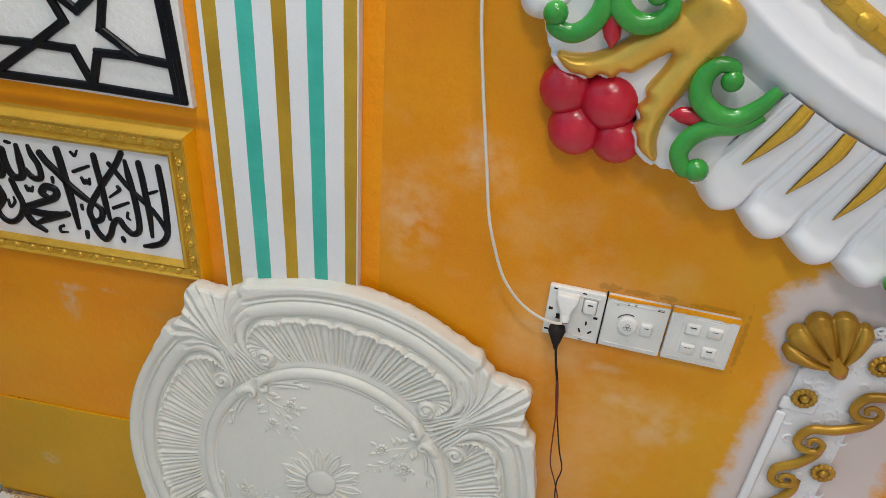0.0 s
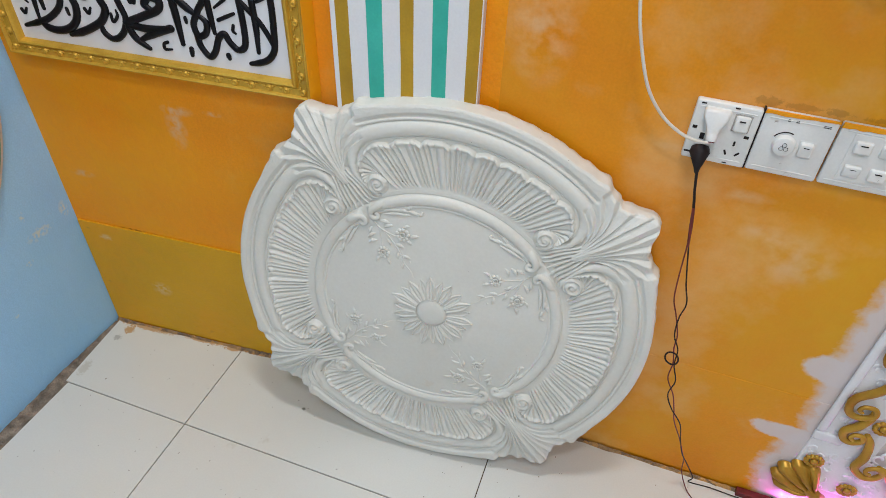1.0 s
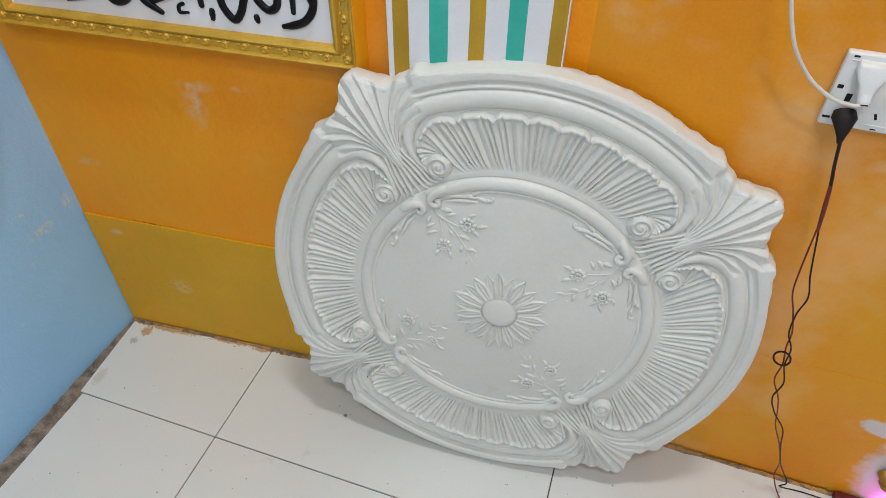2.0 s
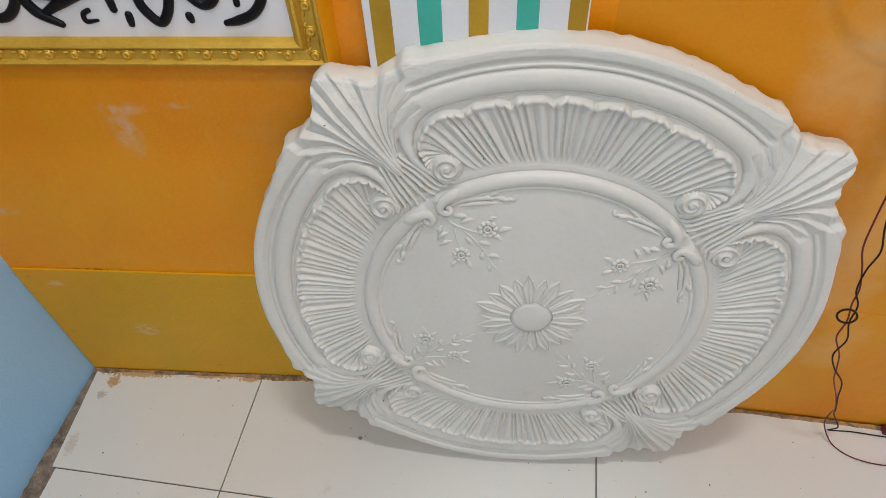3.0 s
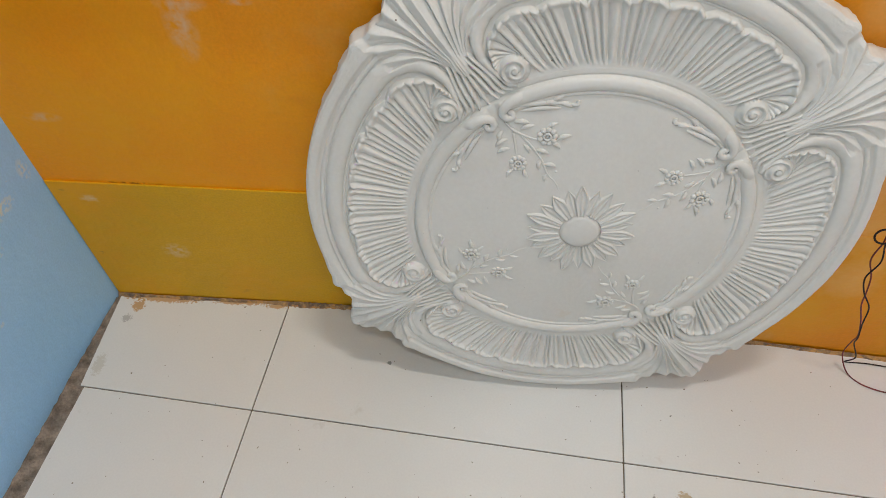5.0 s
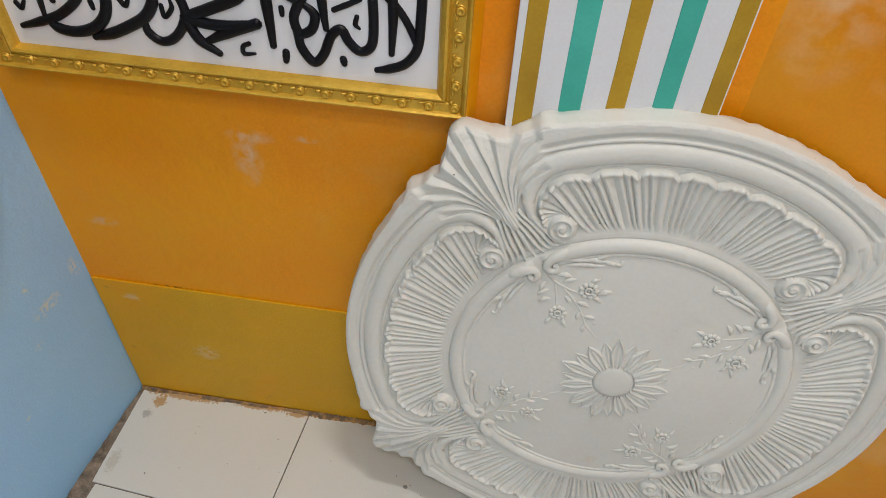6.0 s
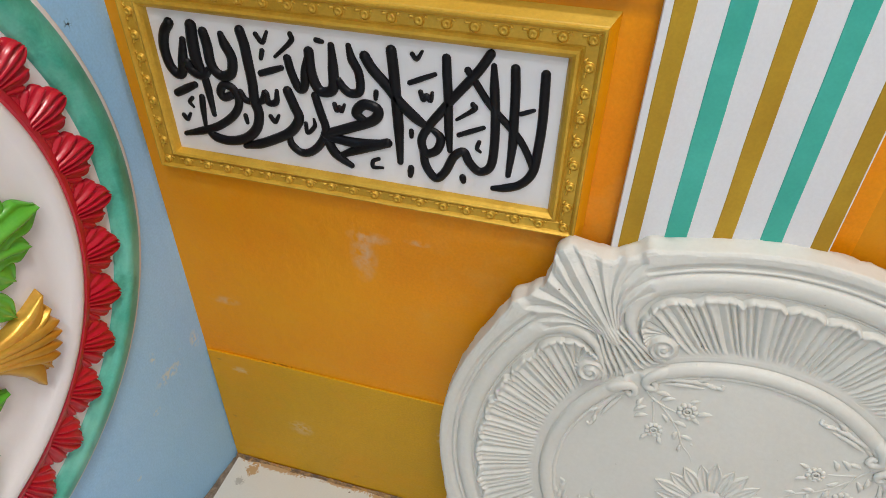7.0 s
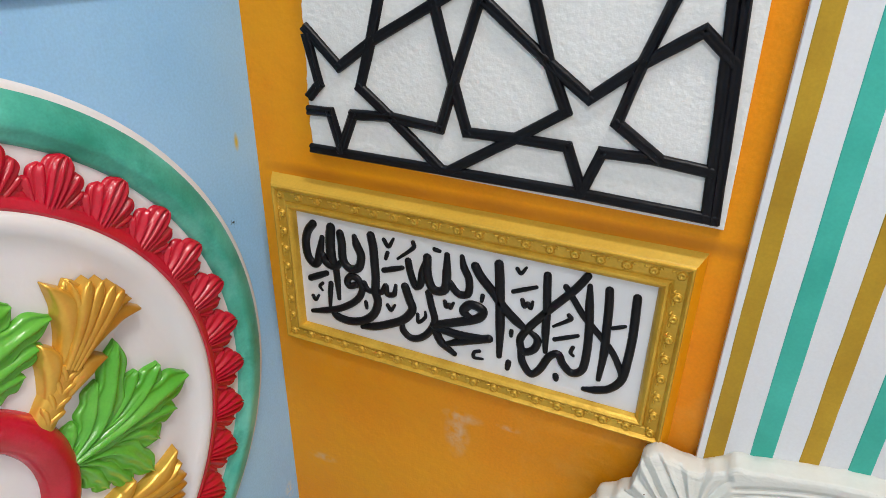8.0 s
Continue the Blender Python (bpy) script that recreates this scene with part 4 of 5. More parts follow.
    ink(5.0, "219,67 220,45 221,15 220,-15 217,-46 205,-64 188,-72 174,-75")
    ink(3.0, "76,39 104,52")
    ink(2.0, "79,71 84,66 90,75")
    ink(3.0, "88,30 91,22 95,27 99,22 101,31")
    ink(3.0, "132,-14 159,-1")
    ink(2.0, "198,21 211,27")
    ink(3.0, "146,24 148,19 129,4")
    ink(2.0, "155,-19 153,-27 157,-31")
    ink(3.0, "77,-18 77,-25")
    ink(4.0, "76,-66 75,-76")
    ink(4.0, "138,-67 139,-72")
    ink(3.0, "37,23 36,15")
    ink(2.0, "36,-61 29,-65 29,-73 41,-72")


calligraphy_frame()


def star_panel():
    root = thing("star_lattice_panel", WALLFRAME, "white plaster panel with raised black interlaced star lattice", "wall panel")
    bm = bmesh.new()
    n = 60
    left = [(0.099 + 0.003 * noise.noise((k * 0.7, 1.3, 0)), 1.376 - k * (1.376 - 0.960) / n) for k in range(n + 1)]
    outline = [(0.577, 1.376), *left, (0.5845, 0.950)]
    part("plate", prism(outline[::-1], 0.0003, 0.012, 0.001, bm), STIPPLE, root, "white stippled plaster ground")
    lines = []

    def line(points):
        lines.append([((float(a)) / 1000, (float(b)) / 1000) for a, b in (p.split(",") for p in points.split())])

    line("104,1108 146,1069 190,1101 263,1143 300,1164")
    line("205,1164 189,1101 173,1048 211,1019 273,968")
    line("104,1099 117,1046 104,1032")
    line("102,1013 130,1014 143,969 162,1015 211,1018 275,1013 290,1066 320,1164")
    line("260,1164 289,1067 307,1013 363,1014 420,1013 440,966 456,1012 505,1013 562,1008")
    line("291,968 363,1014 415,1049 393,1096 371,1164")
    line("305,1164 321,1151 390,1098 437,1065 483,1103 533,1137 562,1112")
    line("504,1164 483,1103 467,1044 512,1014")
    line("102,965 440,964 574,960")
    line("551,1164 559,1060 566,960")
    line("561,1164 568,1060 574,959")
    AX = 1.164
    for i, pts in enumerate(lines):
        for flip in (False, True):
            bm = bmesh.new()
            w, hh = (0.0060, 0.0062) if i < 9 else (0.0056, 0.0058)
            hh += 0.0002 * (i % 4)
            for a, b in zip(pts[:-1], pts[1:]):
                a, b = Vector(a), Vector(b)
                if flip:
                    a.y, b.y = 2 * AX - a.y, 2 * AX - b.y
                u = (b - a).normalized()
                s = Vector((-u.y, u.x))
                a, b = a - u * w * 0.7, b + u * w * 0.7
                prof = ((-1, 0), (-0.96, 0.65), (-0.55, 1.0), (-0.18, 0.80), (0.18, 0.80), (0.55, 1.0), (0.96, 0.65), (1, 0))
                ends = []
                for p in (a, a.lerp(b, 0.33), a.lerp(b, 0.66), b):
                    wob = 1 + 0.10 * noise.noise((p.x * 90, p.y * 90, i))
                    ends.append([bm.verts.new((p.x + s.x * q * w * wob, p.y + s.y * q * w * wob, 0.0115 + hh * z)) for q, z in prof])
                for e, f in zip(ends[:-1], ends[1:]):
                    for k in range(len(prof) - 1):
                        bm.faces.new((e[k], e[k + 1], f[k + 1], f[k]))
                bm.faces.new(ends[0]), bm.faces.new(ends[-1][::-1])
            part("lattice_bar", bm, BLACK, root, smooth=True, sharp=75)


star_panel()


# ---- on the blue wall: painted rosette ----
def ribbon(bm, path, width, height, base=0.0, ribs=2, tip=2.2, n=22, m=15, start=0.55, notch=0.0):
    """One finger of a carved leaf: a band that follows a line, with grooves along it and a rounded tip."""
    line = catmull([(x, y, 0) for x, y in path], max(2, n // (len(path) - 1)))
    T = np.gradient(line, axis=0)
    T /= np.linalg.norm(T, axis=1)[:, None]
    N = np.stack([-T[:, 1], T[:, 0], T[:, 2]], 1)
    bm.verts.ensure_lookup_table()
    root = bm.verts[0] if len(bm.verts) else None
    grid = []
    for i, p in enumerate(line):
        t = i / (len(line) - 1)
        w = width * (start + (1 - start) * min(1, t / 0.55)) * (1 if t < 0.6 else max(0.04, 1 - ((t - 0.6) / 0.4) ** tip))
        w *= 1 + notch * math.sin(t * 19.0 + len(path)) * min(1, 2 * t)
        row = []
        for s in np.linspace(-1, 1, m):
            z = height * (1 - abs(s) ** 3.5) ** 0.6 * (0.75 + 0.25 * math.cos(2 * math.pi * ribs * s)) * (0.55 + 0.45 * math.sin(math.pi * (0.15 + 0.75 * t)))
            if abs(s) == 1 or t == 1:
                z = -0.002
            q = p + N[i] * s * w
            row.append(bm.verts.new((q[0], q[1], base + z)))
        grid.append(row)
    for a, b in zip(grid[:-1], grid[1:]):
        for k in range(m - 1):
            bm.faces.new((a[k], b[k], b[k + 1], a[k + 1]))
    if root:
        bm.faces.new((root, grid[0][0], grid[0][1]))
    return bm


def puffed(outline, step, height, edge, base, bm=None):
    """A cushion of any outline: rises from its edge over a given width."""
    bm = bm or bmesh.new()
    poly = np.array(outline, float)
    A, B = poly, np.roll(poly, -1, 0)
    lo, hi = poly.min(0) - step, poly.max(0) + step
    gx, gy = np.meshgrid(np.arange(lo[0], hi[0], step), np.arange(lo[1], hi[1], step), indexing="ij")
    p = np.stack([gx, gy], -1).reshape(-1, 1, 2)
    AB = B - A
    t = np.clip(((p - A) * AB).sum(-1) / ((AB ** 2).sum(-1) + 1e-12), 0, 1)
    near = A + t[..., None] * AB
    dist = np.linalg.norm(p - near, axis=-1)
    k = dist.argmin(1)
    d = dist[np.arange(len(k)), k]
    cross = ((A[:, 1] > p[..., 1]) != (B[:, 1] > p[..., 1])) & (p[..., 0] < AB[:, 0] * (p[..., 1] - A[:, 1]) / (AB[:, 1] + 1e-12) + A[:, 0])
    inside = (cross.sum(1) % 2) == 1
    q = p[:, 0].copy()
    snap = ~inside & (d < step * 1.2)
    q[snap] = near[np.arange(len(k)), k][snap]
    z = np.where(inside, base + height * np.sqrt(1 - (1 - np.clip(d / edge, 0, 1)) ** 2), base - 0.004)
    shape = gx.shape
    use = (inside | snap).reshape(shape)
    idx = {}
    for i in range(shape[0] - 1):
        for j in range(shape[1] - 1):
            if use[i, j] and use[i + 1, j] and use[i, j + 1] and use[i + 1, j + 1]:
                vs = []
                for a, b in ((i, j), (i + 1, j), (i + 1, j + 1), (i, j + 1)):
                    n = a * shape[1] + b
                    if n not in idx:
                        idx[n] = bm.verts.new((q[n, 0], q[n, 1], z[n]))
                    vs.append(idx[n])
                bm.faces.new(vs)
    return bm


def mirrored(points):
    return [(x, -y) for x, y in points]


def to_mesh(name, bm):
    me = bpy.data.meshes.new(name)
    bm.to_mesh(me)
    bm.free()
    return me


def green_leaf_mesh():
    """A broad acanthus leaf: fingers that part from one stem."""
    bm = bmesh.new()
    for w, h, base, pts in ((0.0150, 0.010, 0.0, ((-0.006, 0.006), (0.002, 0.020), (0.009, 0.034), (0.012, 0.045))), (0.0150, 0.011, 0.0010, ((0.0, 0.005), (0.022, 0.024), (0.037, 0.050), (0.048, 0.076))),
                            (0.0180, 0.013, 0.0020, ((0.0, 0.003), (0.036, 0.022), (0.061, 0.060), (0.080, 0.109))), (0.0170, 0.010, 0.0010, ((0.015, 0.004), (0.055, 0.020), (0.082, 0.040), (0.095, 0.058))),
                            (0.0150, 0.010, 0.0, ((-0.004, -0.004), (0.012, -0.024), (0.022, -0.046), (0.027, -0.068))), (0.0150, 0.011, 0.0010, ((0.0, -0.004), (0.024, -0.024), (0.042, -0.053), (0.056, -0.084))),
                            (0.0165, 0.012, 0.0020, ((0.0, -0.003), (0.040, -0.020), (0.066, -0.053), (0.084, -0.090))), (0.0190, 0.010, 0.0010, ((0.015, -0.003), (0.058, -0.014), (0.086, -0.030), (0.102, -0.052))),
                            (0.0170, 0.012, 0.0020, ((0.020, -0.002), (0.068, -0.006), (0.104, -0.014), (0.133, -0.025))), (0.0170, 0.012, 0.0020, ((0.010, 0.003), (0.058, 0.011), (0.098, 0.028), (0.124, 0.050))),
                            (0.0210, 0.015, 0.0030, ((0.0, 0.0), (0.055, 0.003), (0.110, 0.009), (0.158, 0.013)))):
        ribbon(bm, pts, w * 1.10, h * 1.10, base, 1, 2.8, 36, 17, 0.42, 0.18)
    return to_mesh("green_leaf", bm)


def red_leaf_mesh():
    """A blunt five-lobed leaf of the ring."""
    bm = bmesh.new()
    low = ((0.0, 0.016), (0.006, 0.022), (0.011, 0.0275), (0.014, 0.0300))
    out = ((0.0, 0.010), (0.012, 0.018), (0.022, 0.0245), (0.028, 0.0275))
    mid = ((0.0, 0.006), (0.018, 0.011), (0.033, 0.0165), (0.0430, 0.0185))
    for p in (low, mirrored(low)):
        ribbon(bm, p, 0.0068, 0.0065, 0.0, 0, 3.0, 14, 11, 0.8)
    for p in (out, mirrored(out)):
        ribbon(bm, p, 0.0095, 0.0085, 0.0004, 1, 3.0, 14, 13, 0.7)
    for p in (mid, mirrored(mid)):
        ribbon(bm, p, 0.0105, 0.0104, 0.0010, 1, 3.0, 16, 13, 0.6)
    ribbon(bm, ((0.0, 0.0), (0.022, 0.0), (0.042, 0.0006), (0.056, 0.0)), 0.0150, 0.0128, 0.0014, 2, 3.2, 18, 19, 0.45)
    return to_mesh("red_leaf", bm)


def trumpet_mesh():
    """A gilded bell flower in two tiers, each with pointed side leaves."""
    bm = bmesh.new()
    ribbon(bm, ((-0.006, 0.0), (0.022, 0.0), (0.050, 0.0), (0.078, 0.001)), 0.0145, 0.016, 0.0, 0, 3.0, 24, 19, 0.95)
    for x in (0.008, 0.022, 0.036, 0.050):
        for q in (1, -1):
            ribbon(bm, ((x, 0.0), (x + 0.008, q * 0.006), (x + 0.014, q * 0.012)), 0.0034, 0.0045, 0.0125, 0, 2.0, 10, 7, 0.8)
    for q in (1, -1):
        flip = (lambda p: p) if q > 0 else mirrored
        ribbon(bm, flip(((0.030, 0.006), (0.052, 0.014), (0.066, 0.021), (0.077, 0.037))), 0.0120, 0.016, 0.0015, 0, 1.5, 22, 15, 0.55)
        ribbon(bm, flip(((0.060, 0.004), (0.092, 0.012), (0.116, 0.026), (0.130, 0.055))), 0.0140, 0.016, 0.0015, 0, 1.4, 26, 15, 0.60)
        ribbon(bm, flip(((0.062, 0.004), (0.098, 0.010), (0.124, 0.022), (0.138, 0.036))), 0.0120, 0.018, 0.0020, 1, 2.6, 22, 13, 0.6)
    for y in (0.019, 0.006, -0.008, -0.020):
        ribbon(bm, ((0.060, y * 0.25), (0.098, y * 0.5), (0.128, y * 0.85), (0.150 - abs(y) * 0.25, y)), 0.0080, 0.020, 0.0030, 0, 2.8, 22, 11, 0.5)
    return to_mesh("gold_trumpet", bm)


def painted_rosette():
    root = thing("wall_rosette", WEST @ pose(0, -0.4732, 0.6973, 90, 0, 90), "round white plaster rosette with sea-green rim and red leaf ring", "wall rosette")
    part("dish", lathe([(0.0, 0.020), (0.10, 0.020), (0.20, 0.0195), (0.275, 0.0185), (0.290, 0.0192), (0.299, 0.0240), (0.307, 0.0275), (0.315, 0.0265), (0.320, 0.0225), (0.321, 0.012), (0.36, 0.010), (0.382, 0.010), (0.385, 0.0)], 160), GLOSSWHITE, root, "white gloss dish", smooth=True, sharp=60)
    part("rim", lathe([(0.377, 0.006), (0.379, 0.012), (0.384, 0.0155), (0.389, 0.0160), (0.392, 0.0190), (0.397, 0.0205), (0.403, 0.0195), (0.414, 0.0150), (0.424, 0.0090), (0.4285, 0.0040), (0.4290, 0.0003)], 192), GREENRING, root, "sea-green painted round rim", smooth=True, sharp=80)
    part("edge", lathe([(0.425, 0.0070), (0.430, 0.0056), (0.4335, 0.003), (0.4345, 0.0003)], 160), WHITE, root, "thin white outer edge", smooth=True)
    part("leaf_band", lathe([(0.319, 0.012), (0.320, 0.0215), (0.323, 0.0235), (0.330, 0.0215), (0.335, 0.0165), (0.337, 0.010)], 160), RED, root, "glossy red beaded band", smooth=True)
    lm = red_leaf_mesh()
    for k in range(35):
        ob = link_mesh("red_leaf", lm, RED, root)
        ob.matrix_local = Matrix.Rotation(radians(5.6 + 360 / 35 * k), 4, "Z") @ Matrix.Translation((0.322, 0, 0.0115)) @ Matrix.Diagonal((1.08, 1.08, 1.0, 1))
    ring = [(0.111 + 0.0215 * math.cos(a), 0.019 + 0.0185 * math.sin(a)) for a in np.linspace(-0.1, math.pi + 0.1, 14)]
    part("center_ring", lathe(ring, 96), RED, root, "thick glossy red ring", smooth=True)
    gl, tm = green_leaf_mesh(), trumpet_mesh()
    for k in range(5):
        ob = link_mesh("green_leaf", gl, GREEN, root, "glossy green acanthus leaf")
        ob.matrix_local = Matrix.Rotation(radians(0.5 + 72 * k), 4, "Z") @ Matrix.Translation((0.126, 0, 0.019))
        ob = link_mesh("gold_trumpet", tm, OLDGOLD, root, "gold painted bell flower")
        ob.matrix_local = Matrix.Rotation(radians(30 + 72 * k), 4, "Z") @ Matrix.Translation((0.122, 0.0, 0.0195)) @ Matrix.Rotation(radians(21), 4, "Z") @ Matrix.Diagonal((1.10, 1.10, 1.0, 1))


painted_rosette()


# ---- on the bent stretch of the orange wall: large gilded rosette ----
def gilded_rosette():
    C = (0.800, 1.670)
    AXIS, MOTIFS = 230.8, 10
    root = thing("gilded_rosette", BENT @ Matrix.Translation((C[0], C[1], 0)), "white gloss plaster rosette with gilded leaves, green curls and red grapes", "wall rosette")
    part("disc", lathe([(0.0, 0.060), (0.30, 0.060), (0.50, 0.056), (0.560, 0.052), (0.575, 0.050), (0.604, 0.050), (0.612, 0.0555), (0.624, 0.0575), (0.636, 0.0580), (0.640, 0.0605), (0.644, 0.0615), (0.648, 0.0600), (0.652, 0.0570), (0.662, 0.0540), (0.672, 0.0490), (0.680, 0.0410), (0.684, 0.034), (0.71, 0.022), (0.74, 0.012), (0.745, 0.0)], 220), GLOSSWHITE, root, "white gloss round centre", smooth=True, sharp=70)
    part("gold_ring", lathe([(0.574, 0.049), (0.578, 0.056), (0.587, 0.0585), (0.596, 0.055), (0.600, 0.049)], 180), GOLD, root, "gold painted inner ring", smooth=True)
    bump = ball((0.587, 0, 0.057), 0.0095, None, (0.8, 1.25, 0.55), 10, 7)
    bump_ob = part("ring_bead", bump, GOLD, root, "gold bead on the ring", smooth=True)
    for k in range(1, 90):
        ob = link_mesh("ring_bead", bump_ob.data, GOLD, root, "gold bead on the ring", smooth=False)
        ob.matrix_local = Matrix.Rotation(radians(4 * k), 4, "Z")
    # one flute of the shell band, ending in a swollen lobe
    n, m = 34, 29
    step = 4.56
    P = np.zeros((n, m, 3))
    half = math.tan(radians(step / 2))
    for i, t in enumerate(np.linspace(0, 1, n)):
        r = 0.676 + 0.156 * t
        for j, s in enumerate(np.linspace(-1, 1, m)):
            bulge = math.sqrt(max(0, 1 - abs(s) ** 2.2))
            lines = 0.0030 * math.exp(-((abs(s) - 0.80) / 0.07) ** 2) * (1 - t ** 3)
            lobe = 0.015 * math.exp(-((t - 0.86) / 0.16) ** 2) * bulge
            sag = -0.004 * math.exp(-((t - 0.66) / 0.10) ** 2) * bulge
            z = 0.046 - 0.027 * t + 0.005 * bulge + lines + lobe + sag
            end = max(0, (t - 0.86) / 0.14)
            rr = r - 0.016 * s * s * t ** 2 + 0.004 * math.sin(s * 3) * t
            z = z * math.sqrt(max(0.0, 1 - end ** 2.4)) if end > 0 else z
            P[i, j] = (rr, s * half * r, z)
    flute = grid_mesh("flute", P)
    # a gilded blade in every flute
    blade = bmesh.new()
    tube([(0.676, 0, 0.052), (0.70, 0.0015, 0.0530), (0.735, 0.0, 0.0455), (0.764, -0.002, 0.037)], [0.0076, 0.0080, 0.0048, 0.0005], 8, 10, blade, 0.55, (0, 0, 1))
    tube([(0.676, 0.0035, 0.055), (0.70, 0.0045, 0.0562), (0.732, 0.002, 0.0482), (0.758, -0.001, 0.0395)], [0.0022, 0.0024, 0.0017, 0.0004], 8, 8, blade, 0.9, (0, 0, 1))
    # brown tubes stand in for the shade in the crease on either side
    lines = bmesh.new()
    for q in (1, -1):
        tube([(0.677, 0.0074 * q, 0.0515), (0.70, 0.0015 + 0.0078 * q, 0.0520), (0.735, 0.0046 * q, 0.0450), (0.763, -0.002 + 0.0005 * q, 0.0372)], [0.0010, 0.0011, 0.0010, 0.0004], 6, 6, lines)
    blade_ob = lines_ob = None
    for q in range(MOTIFS):
        for k in range(4):
            a = AXIS + 36 * q + 9.4 + (k + 0.5) * step
            ob = link_mesh("flute", flute, GLOSSWHITE, root)
            ob.matrix_local = Matrix.Rotation(radians(a), 4, "Z")
            if k == 3:
                continue
            if blade_ob is None:
                ob = blade_ob = part("gilded_blade", blade, GOLD, root, "narrow gold painted blade", smooth=True)
            else:
                ob = link_mesh("gilded_blade", blade_ob.data, GOLD, root, "narrow gold painted blade", smooth=False)
            ob.matrix_local = Matrix.Rotation(radians(a - 0.25), 4, "Z")
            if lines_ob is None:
                lines_ob = part("blade_shade_line", lines, BLADESHADE, ob, "dark brown line for the shaded crease", smooth=True)
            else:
                link_mesh("blade_shade_line", lines_ob.data, BLADESHADE, ob, "dark brown line for the shaded crease", smooth=False)
    # corner motif about its own axis: x outwards, y along the rim; places are millimetres on the wall
    ca, sa = math.cos(radians(AXIS)), math.sin(radians(AXIS))

    def on_axis(points, z=0.0):
        out = []
        for p in points.split():
            a, b = p.split(",")
            u, v = float(a) / 1000 - C[0], float(b) / 1000 - C[1]
            out.append((u * ca + v * sa, -u * sa + v * ca, z))
        return out

    def both(points, z=0.0):
        one = on_axis(points, z)
        return one, [(x, -y, q) for x, y, q in one]

    side = [(x, y) for x, y, _ in on_axis("452,1105 425,1000 402,958 385,968 362,972 342,978 328,994 322,1020 316,1040")]
    outline = side + [(0.800, 0.010), (0.800, -0.010)] + [(x, -y) for x, y in side[::-1]]
    made = [("corner_plate", prism([(p[0], p[1]) for p in catmull(outline, 4)], 0.0, 0.030, 0.006), GLOSSWHITE, "white gloss corner plate")]
    fork = [(x, y) for x, y, _ in on_axis("386,1142 394,1122 389,1109 374,1083 356,1052 347,1025 347,1002 351,985 345,982 334,988 325,997 322,1008 317,1018 321,1030 316,1042 322,1053 320,1064 326,1076 334,1090")]
    half_fork = [(0.649, 0.0), (0.651, 0.012), (0.657, 0.022), (0.667, 0.0295)] + fork[1:] + [(0.7290, 0.0)]
    fork = half_fork + [(x, -y) for x, y in half_fork[-2:0:-1]]
    fork = [(p[0], p[1]) for p in catmull(fork + [fork[0]], 4)[:-1]]
    gold = puffed(fork, 0.0022, 0.021, 0.026, 0.032)
    for v in gold.verts:
        v.co.z += 0.5 * max(0.0, 0.695 - v.co.x)
    made.append(("leaf_rim", puffed([(x + (x - 0.70) * 0.055, y * 1.055) for x, y in fork], 0.0024, 0.012, 0.006, 0.024), GLOSSWHITE, "white raised rim round the gold leaf"))
    made.append(("gilded_leaf", gold, OLDGOLD, "gold painted forked leaf"))
    for pa, pb in zip(both("404,1089 402,1102 387,1103 376,1089 377,1068 393,1053 417,1050 437,1064 452,1086", 0.052), both("446,1056 425,1042 398,1036 379,1022 371,1002 380,984 394,985", 0.050)):
        bm = bmesh.new()
        tube(pa, [0.0070, 0.0078, 0.0090, 0.0108, 0.0120, 0.0118, 0.0112, 0.0098, 0.0065], 9, 14, bm, 0.75, (0, 0, 1))
        tube(pb, [0.0050, 0.0100, 0.0116, 0.0112, 0.0106, 0.0098, 0.0090], 9, 14, bm, 0.75, (0, 0, 1))
        ball((pa[0][0], pa[0][1], 0.053), 0.0118, bm, (1, 1, 0.85), 16, 11)
        ball((pb[-1][0], pb[-1][1], 0.051), 0.0138, bm, (1, 1, 0.85), 16, 11)
        made.append(("green_curl", bm, DEEPGREEN, "glossy green curled tendril"))
    for p in both("351,1041 362,1043 378,1043 402,1045", 0.044):
        made.append(("red_bud", tube(p, [0.0008, 0.0088, 0.0110, 0.0070], 8, 12, None, 0.75, (0, 0, 1)), RED, "small red bud"))
    for p, h, r in (("233,1047", 0.016, 0.0310), ("285,1040", 0.020, 0.0330), ("251,1000", 0.015, 0.0320), ("302,994", 0.016, 0.0285)):
        made.append(("red_grape", ball(on_axis(p, h)[0], r, None, (1.04, 1.04, 0.80), 24, 16), RED, "round glossy red grape"))
    first = [part(nm, bm, m, root, lab, smooth=True, sharp=80 if nm != "corner_plate" else 50) for nm, bm, m, lab in made]
    for q in range(MOTIFS):
        for f in first:
            ob = f
            if q:
                ob = f.copy()
                scene.collection.objects.link(ob)
            ob.matrix_local = Matrix.Rotation(radians(AXIS + 36 * q), 4, "Z")


gilded_rosette()


